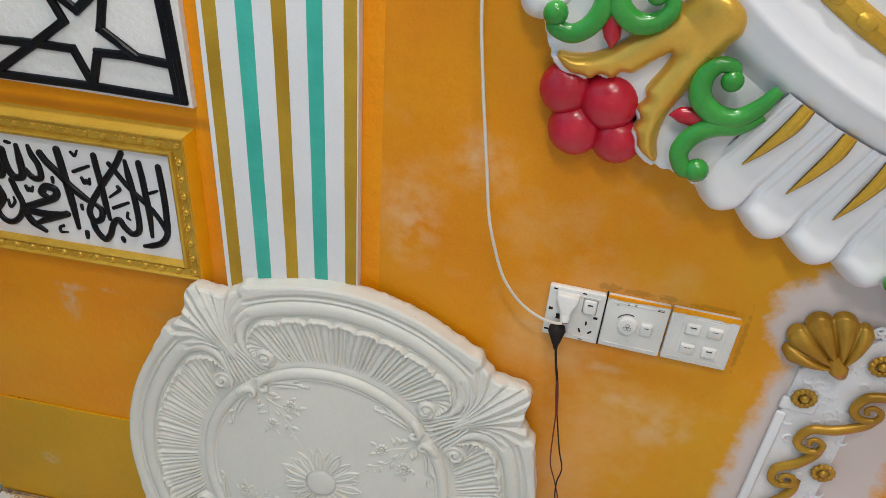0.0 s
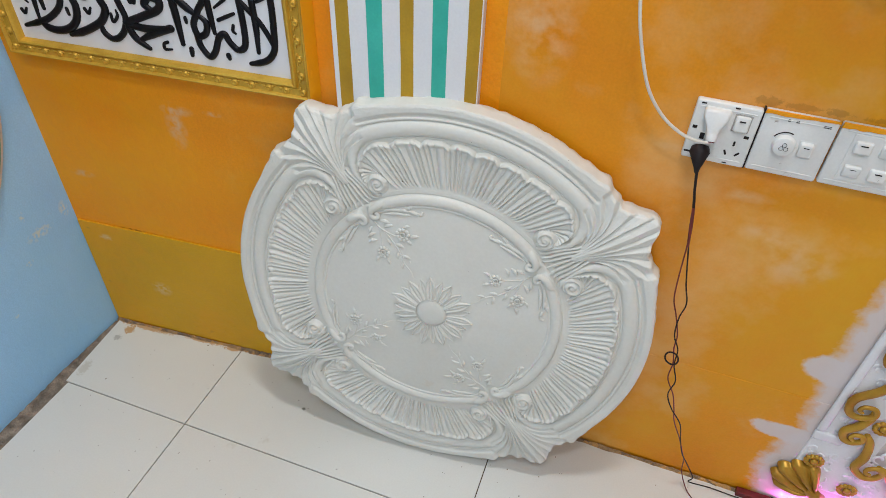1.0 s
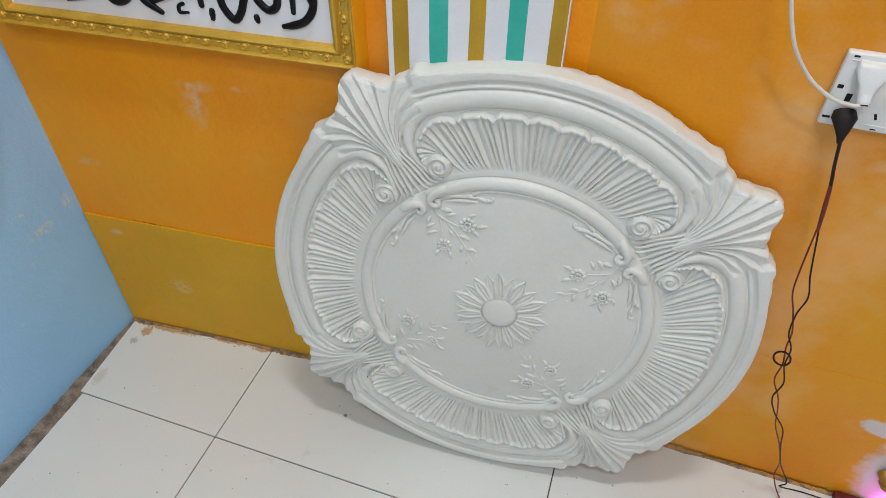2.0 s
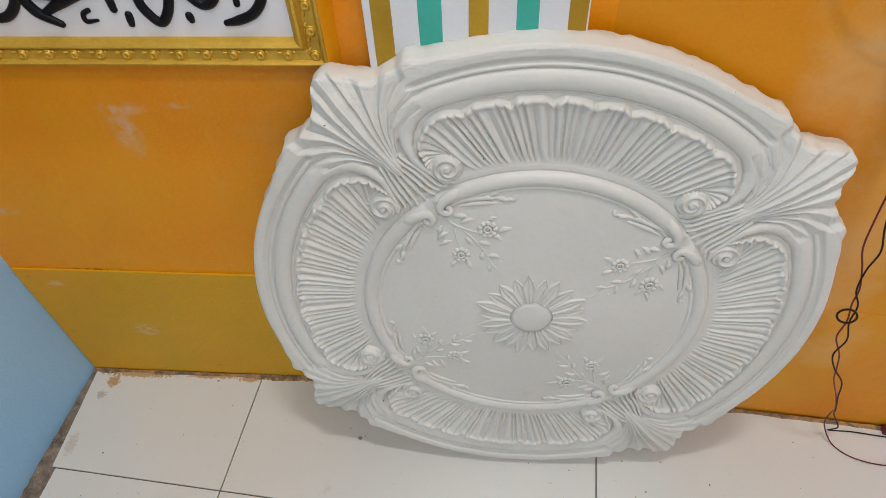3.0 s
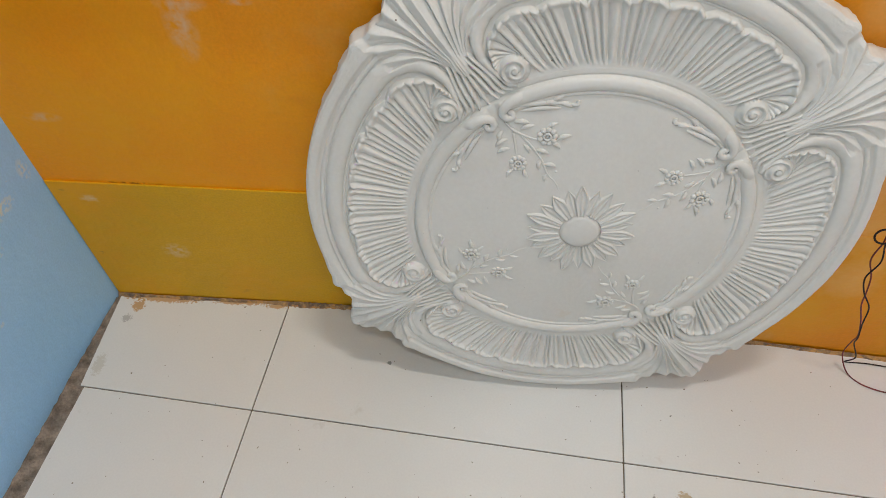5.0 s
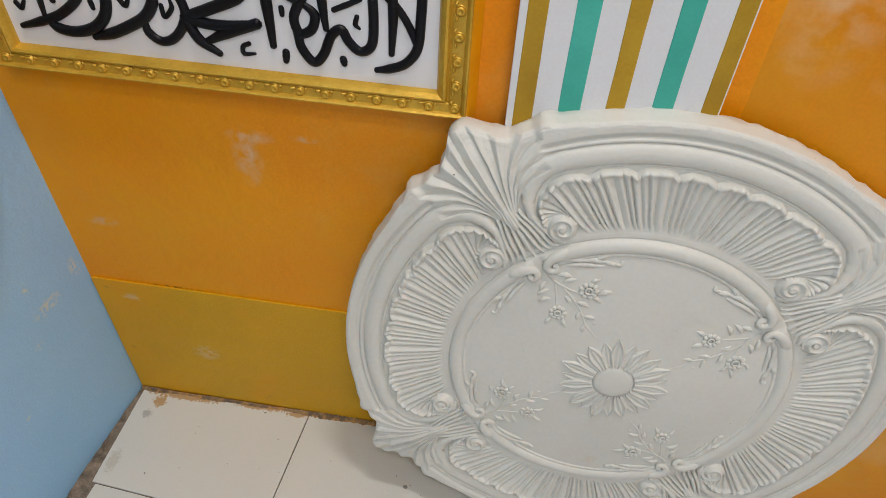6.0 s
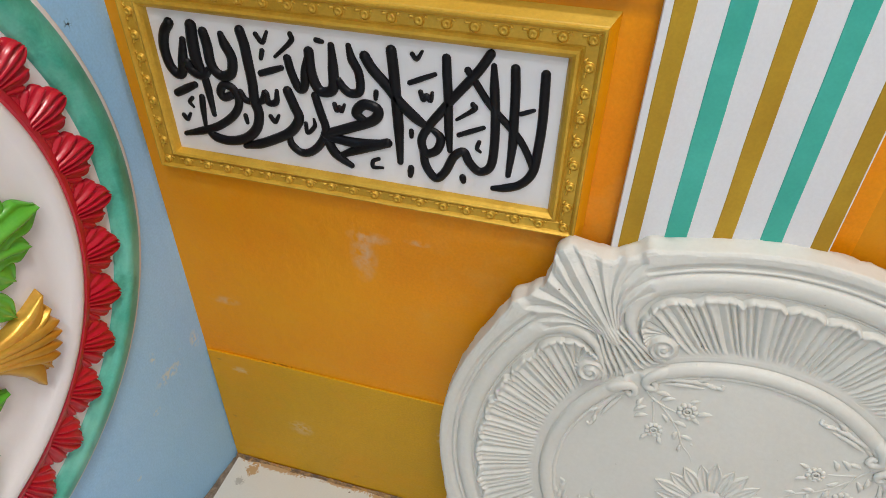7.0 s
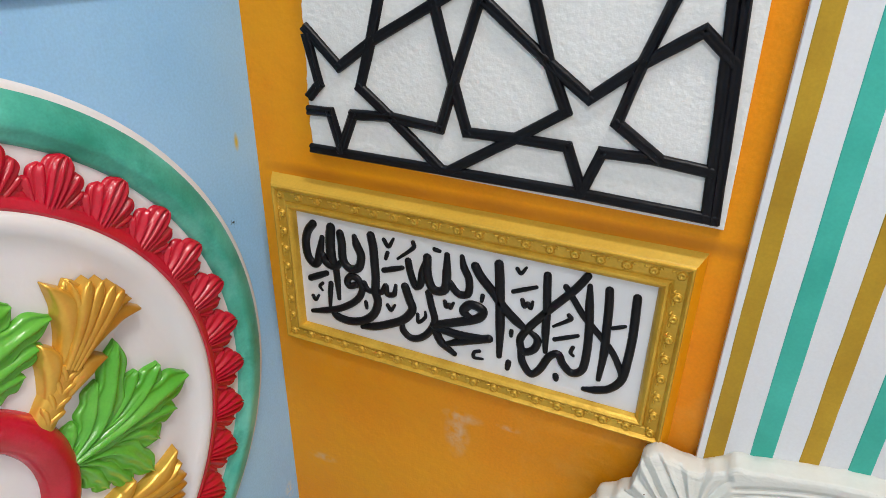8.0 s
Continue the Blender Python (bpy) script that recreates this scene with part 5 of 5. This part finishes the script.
# ---- plaster border frame with gilded scrolls ----
def border_frame():
    root = thing("plaster_border_frame", BENT, "white plaster wall border with gold scroll chain and corner shells", "wall border")
    rng = np.random.RandomState(8)
    ground = bmesh.new()
    prism([(0.596, 0.110), (0.640, 0.080), (0.82, 0.078), (0.82, 0.185), (0.695, 0.185), (0.690, 0.690), (0.82, 0.705), (0.82, 0.800), (0.690, 0.800), (0.640, 0.745), (0.600, 0.715)], 0.0003, 0.005, 0.002, ground)
    part("ground", ground, WHITE, root)
    bar = box(0.594, 0.608, 0.235, 0.640, 0.003, 0.0090, 0.004, 3)
    part("outer_bar", bar, WHITE, root, smooth=True, sharp=60)
    for z in (0.645, 0.212):
        part("bar_cap", box(0.594, 0.640, z, z + 0.022, 0.003, 0.0085, 0.004, 3), WHITE, root, smooth=True, sharp=60)
    # raised lace between the scrolls
    for x0, x1, z0, z1, count in ((0.600, 0.690, 0.66, 0.80, 26), (0.615, 0.690, 0.22, 0.66, 64), (0.610, 0.72, 0.085, 0.22, 30), (0.70, 0.82, 0.72, 0.81, 22), (0.70, 0.82, 0.085, 0.18, 22)):
        lace = bmesh.new()
        for _ in range(count):
            c = np.array((rng.uniform(x0, x1), rng.uniform(z0, z1)))
            a0, r0, sgn = rng.uniform(0, 6.3), rng.uniform(0.006, 0.014), rng.choice((-1, 1))
            pts = [(c[0] + r0 * (1 - 0.8 * t) * math.cos(a0 + sgn * 4.6 * t), c[1] + r0 * (1 - 0.8 * t) * math.sin(a0 + sgn * 4.6 * t), 0.0052) for t in np.linspace(0, 1, 6)]
            tube(pts, [0.001, 0.0026, 0.0029, 0.0026, 0.0022, 0.0024], 3, 6, lace, 0.6, (0, 0, 1))
        part("lace_relief", lace, WHITE, root, smooth=True, sharp=80)

    def shell(hinge, angle, spread, sizes):
        n, m = 30, 61
        P = np.zeros((n, m, 3))
        half = spread / 2
        for i, t in enumerate(np.linspace(0, 1, n)):
            for j, q in enumerate(np.linspace(-1, 1, m)):
                a = radians(angle + half * q)
                k = (q + 1) / 2 * sizes
                bulge = abs(math.sin(math.pi * k)) ** 0.6
                L = 0.084 * (0.60 + 0.40 * math.cos(q * 1.3)) * (0.86 + 0.14 * bulge)
                z = 0.010 + 0.016 * math.sin(math.pi * (0.12 + 0.80 * t)) * (0.45 + 0.55 * bulge) + 0.006 * (1 - t)
                if i == n - 1 or abs(q) == 1:
                    z = 0.004
                P[i, j] = (hinge[0] + L * t * math.cos(a), hinge[1] + L * t * math.sin(a), z)
        ob = link_mesh("gilded_shell", grid_mesh("gilded_shell", P), BORDERGOLD, root, "gold painted corner shell")
        knob = tube([(hinge[0] - 0.018 * math.cos(radians(angle)), hinge[1] - 0.018 * math.sin(radians(angle)), 0.014), (hinge[0], hinge[1], 0.022), (hinge[0] + 0.022 * math.cos(radians(angle)), hinge[1] + 0.022 * math.sin(radians(angle)), 0.024)], [0.006, 0.012, 0.007], 6, 10, None, 0.7, (0, 0, 1))
        part("shell_knot", knob, BORDERGOLD, ob, smooth=True, sharp=80)
        return ob

    shell((0.637, 0.737), 125, 132, 5)
    shell((0.648, 0.082), 150, 104, 5)
    # small gilded flowers
    flower = bmesh.new()
    for k in range(12):
        a = k * math.pi / 6
        ball((0.012 * math.cos(a), 0.012 * math.sin(a), 0.002), 0.0048, flower, (1, 1, 0.7), 8, 6)
    ball((0, 0, 0.003), 0.0065, flower, (1, 1, 0.8), 10, 7)
    f0 = None
    for x, z in ((0.618, 0.674), (0.687, 0.750), (0.683, 0.551), (0.618, 0.161), (0.674, 0.286), (0.690, 0.110)):
        if f0 is None:
            ob = f0 = part("gilded_flower", flower, BORDERGOLD, root, "small gold painted flower", smooth=True, sharp=80)
        else:
            ob = link_mesh("gilded_flower", f0.data, BORDERGOLD, root, "small gold painted flower", smooth=False)
        ob.matrix_local = Matrix.Translation((x, z, 0.010))
    # chain of scrolls: each band leaves one eye and curls into the next
    eyes = ((0.742, 0.752), (0.697, 0.678), (0.650, 0.604), (0.637, 0.5275), (0.636, 0.435), (0.632, 0.318), (0.644, 0.252), (0.698, 0.180), (0.765, 0.150), (0.830, 0.150))
    for (ax, az), (bx, bz) in zip(eyes[:-1], eyes[1:]):
        L = math.hypot(bx - ax, bz - az)
        ux, uz = (bx - ax) / L, (bz - az) / L
        k = min(1.15, max(0.85, L / 0.085))
        pts = [(0.018 * k, 0.0), (0.016 * k, 0.24 * L), (0.001, 0.58 * L), (-0.0185 * k, 0.84 * L), (-0.0150 * k, L + 0.010 * k), (0.0, L + 0.0165 * k), (0.0150 * k, L + 0.006 * k), (0.0110 * k, L - 0.008 * k), (-0.002 * k, L - 0.0085 * k), (-0.0065 * k, L - 0.001), (-0.001, L + 0.004)]
        rise = [0.013, 0.014, 0.015, 0.015, 0.015, 0.015, 0.016, 0.017, 0.0175, 0.018, 0.0185]
        line = [(ax - x * uz + y * ux, az + x * ux + y * uz, h) for (x, y), h in zip(pts, rise)]
        part("scroll_link", tube(line, [0.0045, 0.0066, 0.0076, 0.0070, 0.0062, 0.0056, 0.0050, 0.0044, 0.0040, 0.0036, 0.0030], 8, 10, None, 0.8, (0, 0, 1)), BORDERGOLD, root, "gold painted scroll", smooth=True, sharp=80)


border_frame()


# ---- switches, plug, cables, light strip ----
def switch_plate(x0, x1, z0, z1, label):
    root = thing("switch_plate", SOCKETS, label, "switch plate", "switch plates in a row")
    part("face", box(x0, x1, z0, z1, 0.0003, 0.011, 0.0028, 3), PLASTIC, root, smooth=True, sharp=50)
    for a, b, c, d in ((x0 + 0.006, x1 - 0.006, z1 - 0.0085, z1 - 0.0075), (x0 + 0.006, x1 - 0.006, z0 + 0.0075, z0 + 0.0085)):
        part("raised_line", box(a, b, c, d, 0.0105, 0.0118, 0.0003, 1), PLASTIC, root)
    return root


def rocker(root, cx, cz, w, h, tilt, dark=True):
    surround = part("rocker_frame", box(cx - w / 2 - 0.0018, cx + w / 2 + 0.0018, cz - h / 2 - 0.0018, cz + h / 2 + 0.0018, 0.0100, 0.0116, 0.0012, 2), GAPGREY if dark else PLASTIC, root, "grey surround for the shaded gap" if dark else "")
    bm = box(-w / 2, w / 2, -h / 2, h / 2, -0.004, 0.0042, 0.0026, 3)
    for v in bm.verts:
        v.co = Matrix.Translation((cx, cz, 0.0120)) @ Matrix.Rotation(radians(tilt), 4, "X") @ v.co
    part("rocker", bm, PLASTIC, root, smooth=True, sharp=50)
    part("rocker_mark", box(cx - w * 0.20, cx + w * 0.20, cz + h * 0.20, cz + h * 0.255, 0.0155, 0.0163 + 0.0006), DARKPLASTIC, root, "small dark mark")


def paint_overlap(root, x0, x1, z1, depth, seed):
    pts = [(x0 + 0.0005, z1 + 0.001), (x1 - 0.0005, z1 + 0.001)]
    low = [(x1 - (x1 - x0) * t - 0.0005, z1 - depth * (0.45 + 0.55 * abs(noise.noise((t * 5 + seed, 0.7, 0)))) * (0.35 + 0.65 * t if seed > 1 else 1)) for t in np.linspace(0, 1, 24)]
    part("paint_overlap", prism((low + pts)[::-1], 0.0095, 0.0113 + 0.0006), ORANGE, root, "wall paint lapped over the edge")


def switches():
    a = switch_plate(0.256, 0.3365, 0.690, 0.774, "grimy white plastic switched socket plate with plug in it")
    rocker(a, 0.3165, 0.7515, 0.018, 0.021, -9)
    holes = bmesh.new()
    for cx, cz, w, h, r in ((0.316, 0.7225, 0.0026, 0.0068, 0), (0.3085, 0.7085, 0.0026, 0.0072, 24), (0.3235, 0.7085, 0.0026, 0.0072, -42)):
        bm = box(-w / 2, w / 2, -h / 2, h / 2, 0.0100, 0.0114)
        for v in bm.verts:
            v.co = Matrix.Translation((cx, cz, 0)) @ Matrix.Rotation(radians(r), 4, "Z") @ v.co
        me = bpy.data.meshes.new("tmp")
        bm.to_mesh(me), bm.free()
        holes.from_mesh(me)
        bpy.data.meshes.remove(me)
    part("pin_holes", holes, DARKPLASTIC, a, "dark pin slots")
    for cx, cz, w, h in ((0.265, 0.7700, 0.006, 0.0022), (0.306, 0.7705, 0.006, 0.0022), (0.2625, 0.7360, 0.006, 0.0045), (0.3275, 0.7340, 0.006, 0.0042), (0.2745, 0.7250, 0.006, 0.009), (0.2620, 0.7000, 0.008, 0.003), (0.312, 0.6935, 0.006, 0.0016)):
        part("dark_notch", box(cx - w / 2, cx + w / 2, cz - h / 2, cz + h / 2, 0.0100, 0.0115, 0.0005, 1), DARKPLASTIC, a, "dark grimy notch")
    b = switch_plate(0.3385, 0.4245, 0.691, 0.776, "grimy white plastic fan dimmer plate with round dial")
    dial = lathe([(0.0, 0.0185), (0.010, 0.0185), (0.0122, 0.0175), (0.0132, 0.0150), (0.0140, 0.0110), (0.0155, 0.0108), (0.0160, 0.0104)], 40)
    d = part("dial", dial, PLASTIC, b, "round fan dial", smooth=True, sharp=40)
    d.matrix_local = Matrix.Translation((0.3725, 0.7345, 0))
    for k in range(3):
        c = math.radians(90 + 120 * k)
        loop = [(0.0034 * math.cos(c) + 0.0026 * math.cos(t), 0.0034 * math.sin(c) + 0.0026 * math.sin(t), 0.0187) for t in np.linspace(0, 2 * math.pi, 9)]
        o = part("fan_mark", tube(loop, 0.00028, 2, 5), DARKPLASTIC, d, "thin printed loop")
    arc = [(0.0172 * math.cos(t), 0.0172 * math.sin(t), 0.0112) for t in np.linspace(1.2, 2.6, 9)]
    part("dial_arc", tube(arc, 0.0007, 2, 5), DARKPLASTIC, d, "dark printed arc")
    rocker(b, 0.3985, 0.7335, 0.0165, 0.0200, 6, False)
    for cx, w in ((0.412, 0.009), (0.378, 0.004), (0.368, 0.003)):
        part("dark_notch", box(cx - w / 2, cx + w / 2, 0.766, 0.769, 0.0100, 0.0115, 0.0004, 1), DARKPLASTIC, b, "dark grimy notch")
    paint_overlap(b, 0.3385, 0.4245, 0.776, 0.007, 3.0)
    c = switch_plate(0.4270, 0.5170, 0.692, 0.777, "white plastic plate with four rocker switches")
    part("raised_frame", box(0.4440, 0.5040, 0.703, 0.767, 0.0104, 0.0119, 0.0006, 1), PLASTIC, c)
    for cx, cz, t in ((0.4585, 0.7510, -8), (0.4880, 0.7510, 8), (0.4585, 0.7180, 8), (0.4880, 0.7180, -8)):
        rocker(c, cx, cz, 0.0200, 0.0165, t)
    paint_overlap(c, 0.4270, 0.5170, 0.777, 0.009, 0.4)
    # black strip put in for the shade between the first two plates
    gap = part("joint", box(0.3366, 0.3384, 0.690, 0.776, 0.0004, 0.0085), DARKPLASTIC, a, "black strip for the shaded gap between plates")


switches()


def plugs():
    root = thing("travel_adaptor", SOCKETS, "white plastic adaptor with white cable in the socket", "plug adaptor")
    bm = prism([(0.2700, 0.7675), (0.2682, 0.7650), (0.2684, 0.7570), (0.2752, 0.7450), (0.2780, 0.7330), (0.2915, 0.7330), (0.2930, 0.7450), (0.3000, 0.7570), (0.3003, 0.7650), (0.2985, 0.7675)], 0.0108, 0.0300, 0.0034)
    for v in bm.verts:
        if v.co.z > 0.015:
            v.co.z -= 0.28 * (v.co.y - 0.733)
    part("body", bm, PLASTIC, root, smooth=True, sharp=50)
    part("collar", tube([(0.2848, 0.7370, 0.0240), (0.2850, 0.7310, 0.0275), (0.2852, 0.7285, 0.0290)], [0.0070, 0.0068, 0.0060], 3, 16, None, 0.95, (0, 0.35, 1)), PLASTIC, root, smooth=True, sharp=50)
    part("cable_hole", tube([(0.2852, 0.7290, 0.0289), (0.2853, 0.7275, 0.0297)], 0.0050, 2, 12, None, 0.9, (0, 0.35, 1)), WIRERED, root, "dark red hollow end with frayed wire")
    black = thing("black_plug", SOCKETS, "small black plug with splayed grip in the socket", "plug")
    bm = bmesh.new()
    tube([(0.2770, 0.7100, 0.014), (0.2775, 0.7060, 0.021), (0.2785, 0.6985, 0.028), (0.2795, 0.6900, 0.032), (0.2805, 0.6830, 0.033)], [0.0115, 0.0130, 0.0085, 0.0044, 0.0026], 6, 12, bm, 0.7, (0, 0, 1))
    part("grip", bm, DARKPLASTIC, black, smooth=True, sharp=70)
    cable = thing("white_cable", BENT, "thin white cable hanging down the orange wall to the adaptor", "cable")
    part("sheath", tube([(0.086, 2.5, 0.010), (0.096, 1.8, 0.018), (0.112, 1.35, 0.025), (0.124, 1.15, 0.032), (0.134, 1.063, 0.036), (0.156, 0.929, 0.045), (0.165, 0.878, 0.050), (0.176, 0.838, 0.050), (0.190, 0.800, 0.050), (0.204, 0.775, 0.048), (0.225, 0.751, 0.045), (0.251, 0.733, 0.040), (0.273, 0.7260, 0.035), (0.2845, 0.7250, 0.0295)], 0.0021, 12, 10), WIREWHITE, cable, smooth=True)


plugs()


def wires():
    root = thing("twisted_wires", BENT, "thin black twin wire with red tape, knotted, hanging to the floor", "wire")
    part("lead", tube([(0.2798, 0.684, 0.033), (0.285, 0.655, 0.035), (0.2885, 0.640, 0.036), (0.291, 0.628, 0.037)], [0.0020, 0.0018, 0.0020, 0.0019], 8, 10), DARKPLASTIC, root, smooth=True)
    part("red_tape", tube([(0.291, 0.629, 0.037), (0.2955, 0.600, 0.039), (0.3005, 0.566, 0.041)], [0.0021, 0.0026, 0.0018], 8, 10), WIRERED, root, "dark red insulating tape", smooth=True)
    base = [(0.3005, 0.566), (0.309, 0.505), (0.316, 0.470), (0.320, 0.440), (0.327, 0.405), (0.334, 0.378), (0.339, 0.345), (0.345, 0.310), (0.352, 0.275), (0.364, 0.242), (0.380, 0.208), (0.396, 0.165), (0.410, 0.125), (0.424, 0.085), (0.440, 0.040)]
    spread = [0.001, 0.006, 0.009, 0.002, -0.002, 0.003, 0.001, 0.006, -0.004, -0.002, 0.005, 0.001, 0.000, 0.002, 0.010]
    floor_a = [(0.452, 0.0035, 0.022), (0.490, 0.0032, 0.020), (0.550, 0.0032, 0.022), (0.598, 0.006, 0.020), (0.606, 0.012, 0.014)]
    floor_b = [(0.452, 0.0038, 0.046), (0.480, 0.0032, 0.066), (0.530, 0.0032, 0.072), (0.585, 0.0032, 0.056), (0.606, 0.010, 0.020)]
    for sgn, tail in ((1, floor_a), (-1, floor_b)):
        pts = []
        for (x, z), s in zip(base, spread):
            d = 0.042 + 0.016 * math.sin(math.pi * (0.545 - z) / 0.545)
            pts.append((x + sgn * s, z, d - 0.012 * (z < 0.1) + sgn * 0.0012))
        part("strand", tube(pts + tail, 0.00110, 8, 7), DARKPLASTIC if sgn > 0 else WIRERED, root, "" if sgn > 0 else "dark red insulated strand", smooth=True)
    loop = [(0.339 + 0.010 * math.cos(t) - 0.006, 0.357 + 0.013 * math.sin(t), 0.057 + 0.003 * math.cos(t)) for t in np.linspace(0, 2 * math.pi, 11)]
    part("knot", tube(loop, 0.0014, 5, 7), DARKPLASTIC, root, "small loose loop", smooth=True)


wires()


def led_strip():
    root = thing("led_strip", BENT @ Matrix.Translation((0.537, 0.0, 0.0)), "glowing magenta light strip lying along the wall foot", "light strip")
    part("lead_block", box(0.0, 0.062, 0.0005, 0.014, 0.004, 0.018, 0.002, 2), WIRERED, root, "dark red translucent end sleeve")
    part("carrier", box(0.062, 0.70, 0.0005, 0.008, 0.004, 0.018, 0.001, 1), GLOWTINTED, root, "plastic carrier coloured magenta for the diodes' glow")
    part("back_edge", box(0.06, 0.70, 0.0085, 0.013, 0.0030, 0.0070, 0.0006, 1), DARKPLASTIC, root, "dark back edge")
    chip = box(-0.0036, 0.0036, -0.0010, 0.0012, -0.0032, 0.0032, 0.0006, 1)
    first = None
    for k in range(29):
        if first is None:
            ob = first = part("light_chip", chip, LEDGLOW, root, "glowing magenta diode")
        else:
            ob = link_mesh("light_chip", first.data, LEDGLOW, root, "glowing magenta diode", smooth=False)
        ob.matrix_local = Matrix.Translation((0.079 + 0.0207 * k, 0.0095, 0.0125))
    part("indicator", box(0.0575, 0.0625, 0.010, 0.0150, 0.010, 0.0150, 0.001, 1), LEDRED, root, "small red glowing diode")


led_strip()


# ---- floor tiles ----
def floor_tiles():
    turn = Matrix.Translation((0.306, -0.2155, 0)) @ Matrix.Rotation(radians(-4.53), 4, "Z")
    inv = turn.inverted()
    for i in range(-1, 6):
        for j in range(-1, 6):
            x0, x1 = i * 0.6 + 0.0010, (i + 1) * 0.6 - 0.0010
            y1, y0 = -(j * 0.6) - 0.0010, -((j + 1) * 0.6) + 0.0010
            bm = box(x0, x1, y0, y1, -0.012, 0.0, 0.0008, 1)
            for v in bm.verts:
                v.co = turn @ v.co
            # trimmed to the room
            west = ((0.030, 0, 0), (-1, 0.08, 0)) if j >= 0 else ((0.007, 0, 0), (-1, 0, 0))
            for co, no in (west, ((0, -0.007, 0), (0, 1, 0)), ((0.85, -0.008, 0), (math.sin(radians(5)), math.cos(radians(5)), 0)), ((X1, 0, 0), (1, 0, 0)), ((0, Y1, 0), (0, -1, 0))):
                bmesh.ops.bisect_plane(bm, geom=bm.verts[:] + bm.edges[:] + bm.faces[:], plane_co=co, plane_no=no, clear_outer=True)
                bmesh.ops.holes_fill(bm, edges=[e for e in bm.edges if e.is_boundary])
            if len(bm.verts):
                part("tile", bm, TILE, floor)
            else:
                bm.free()


floor_tiles()
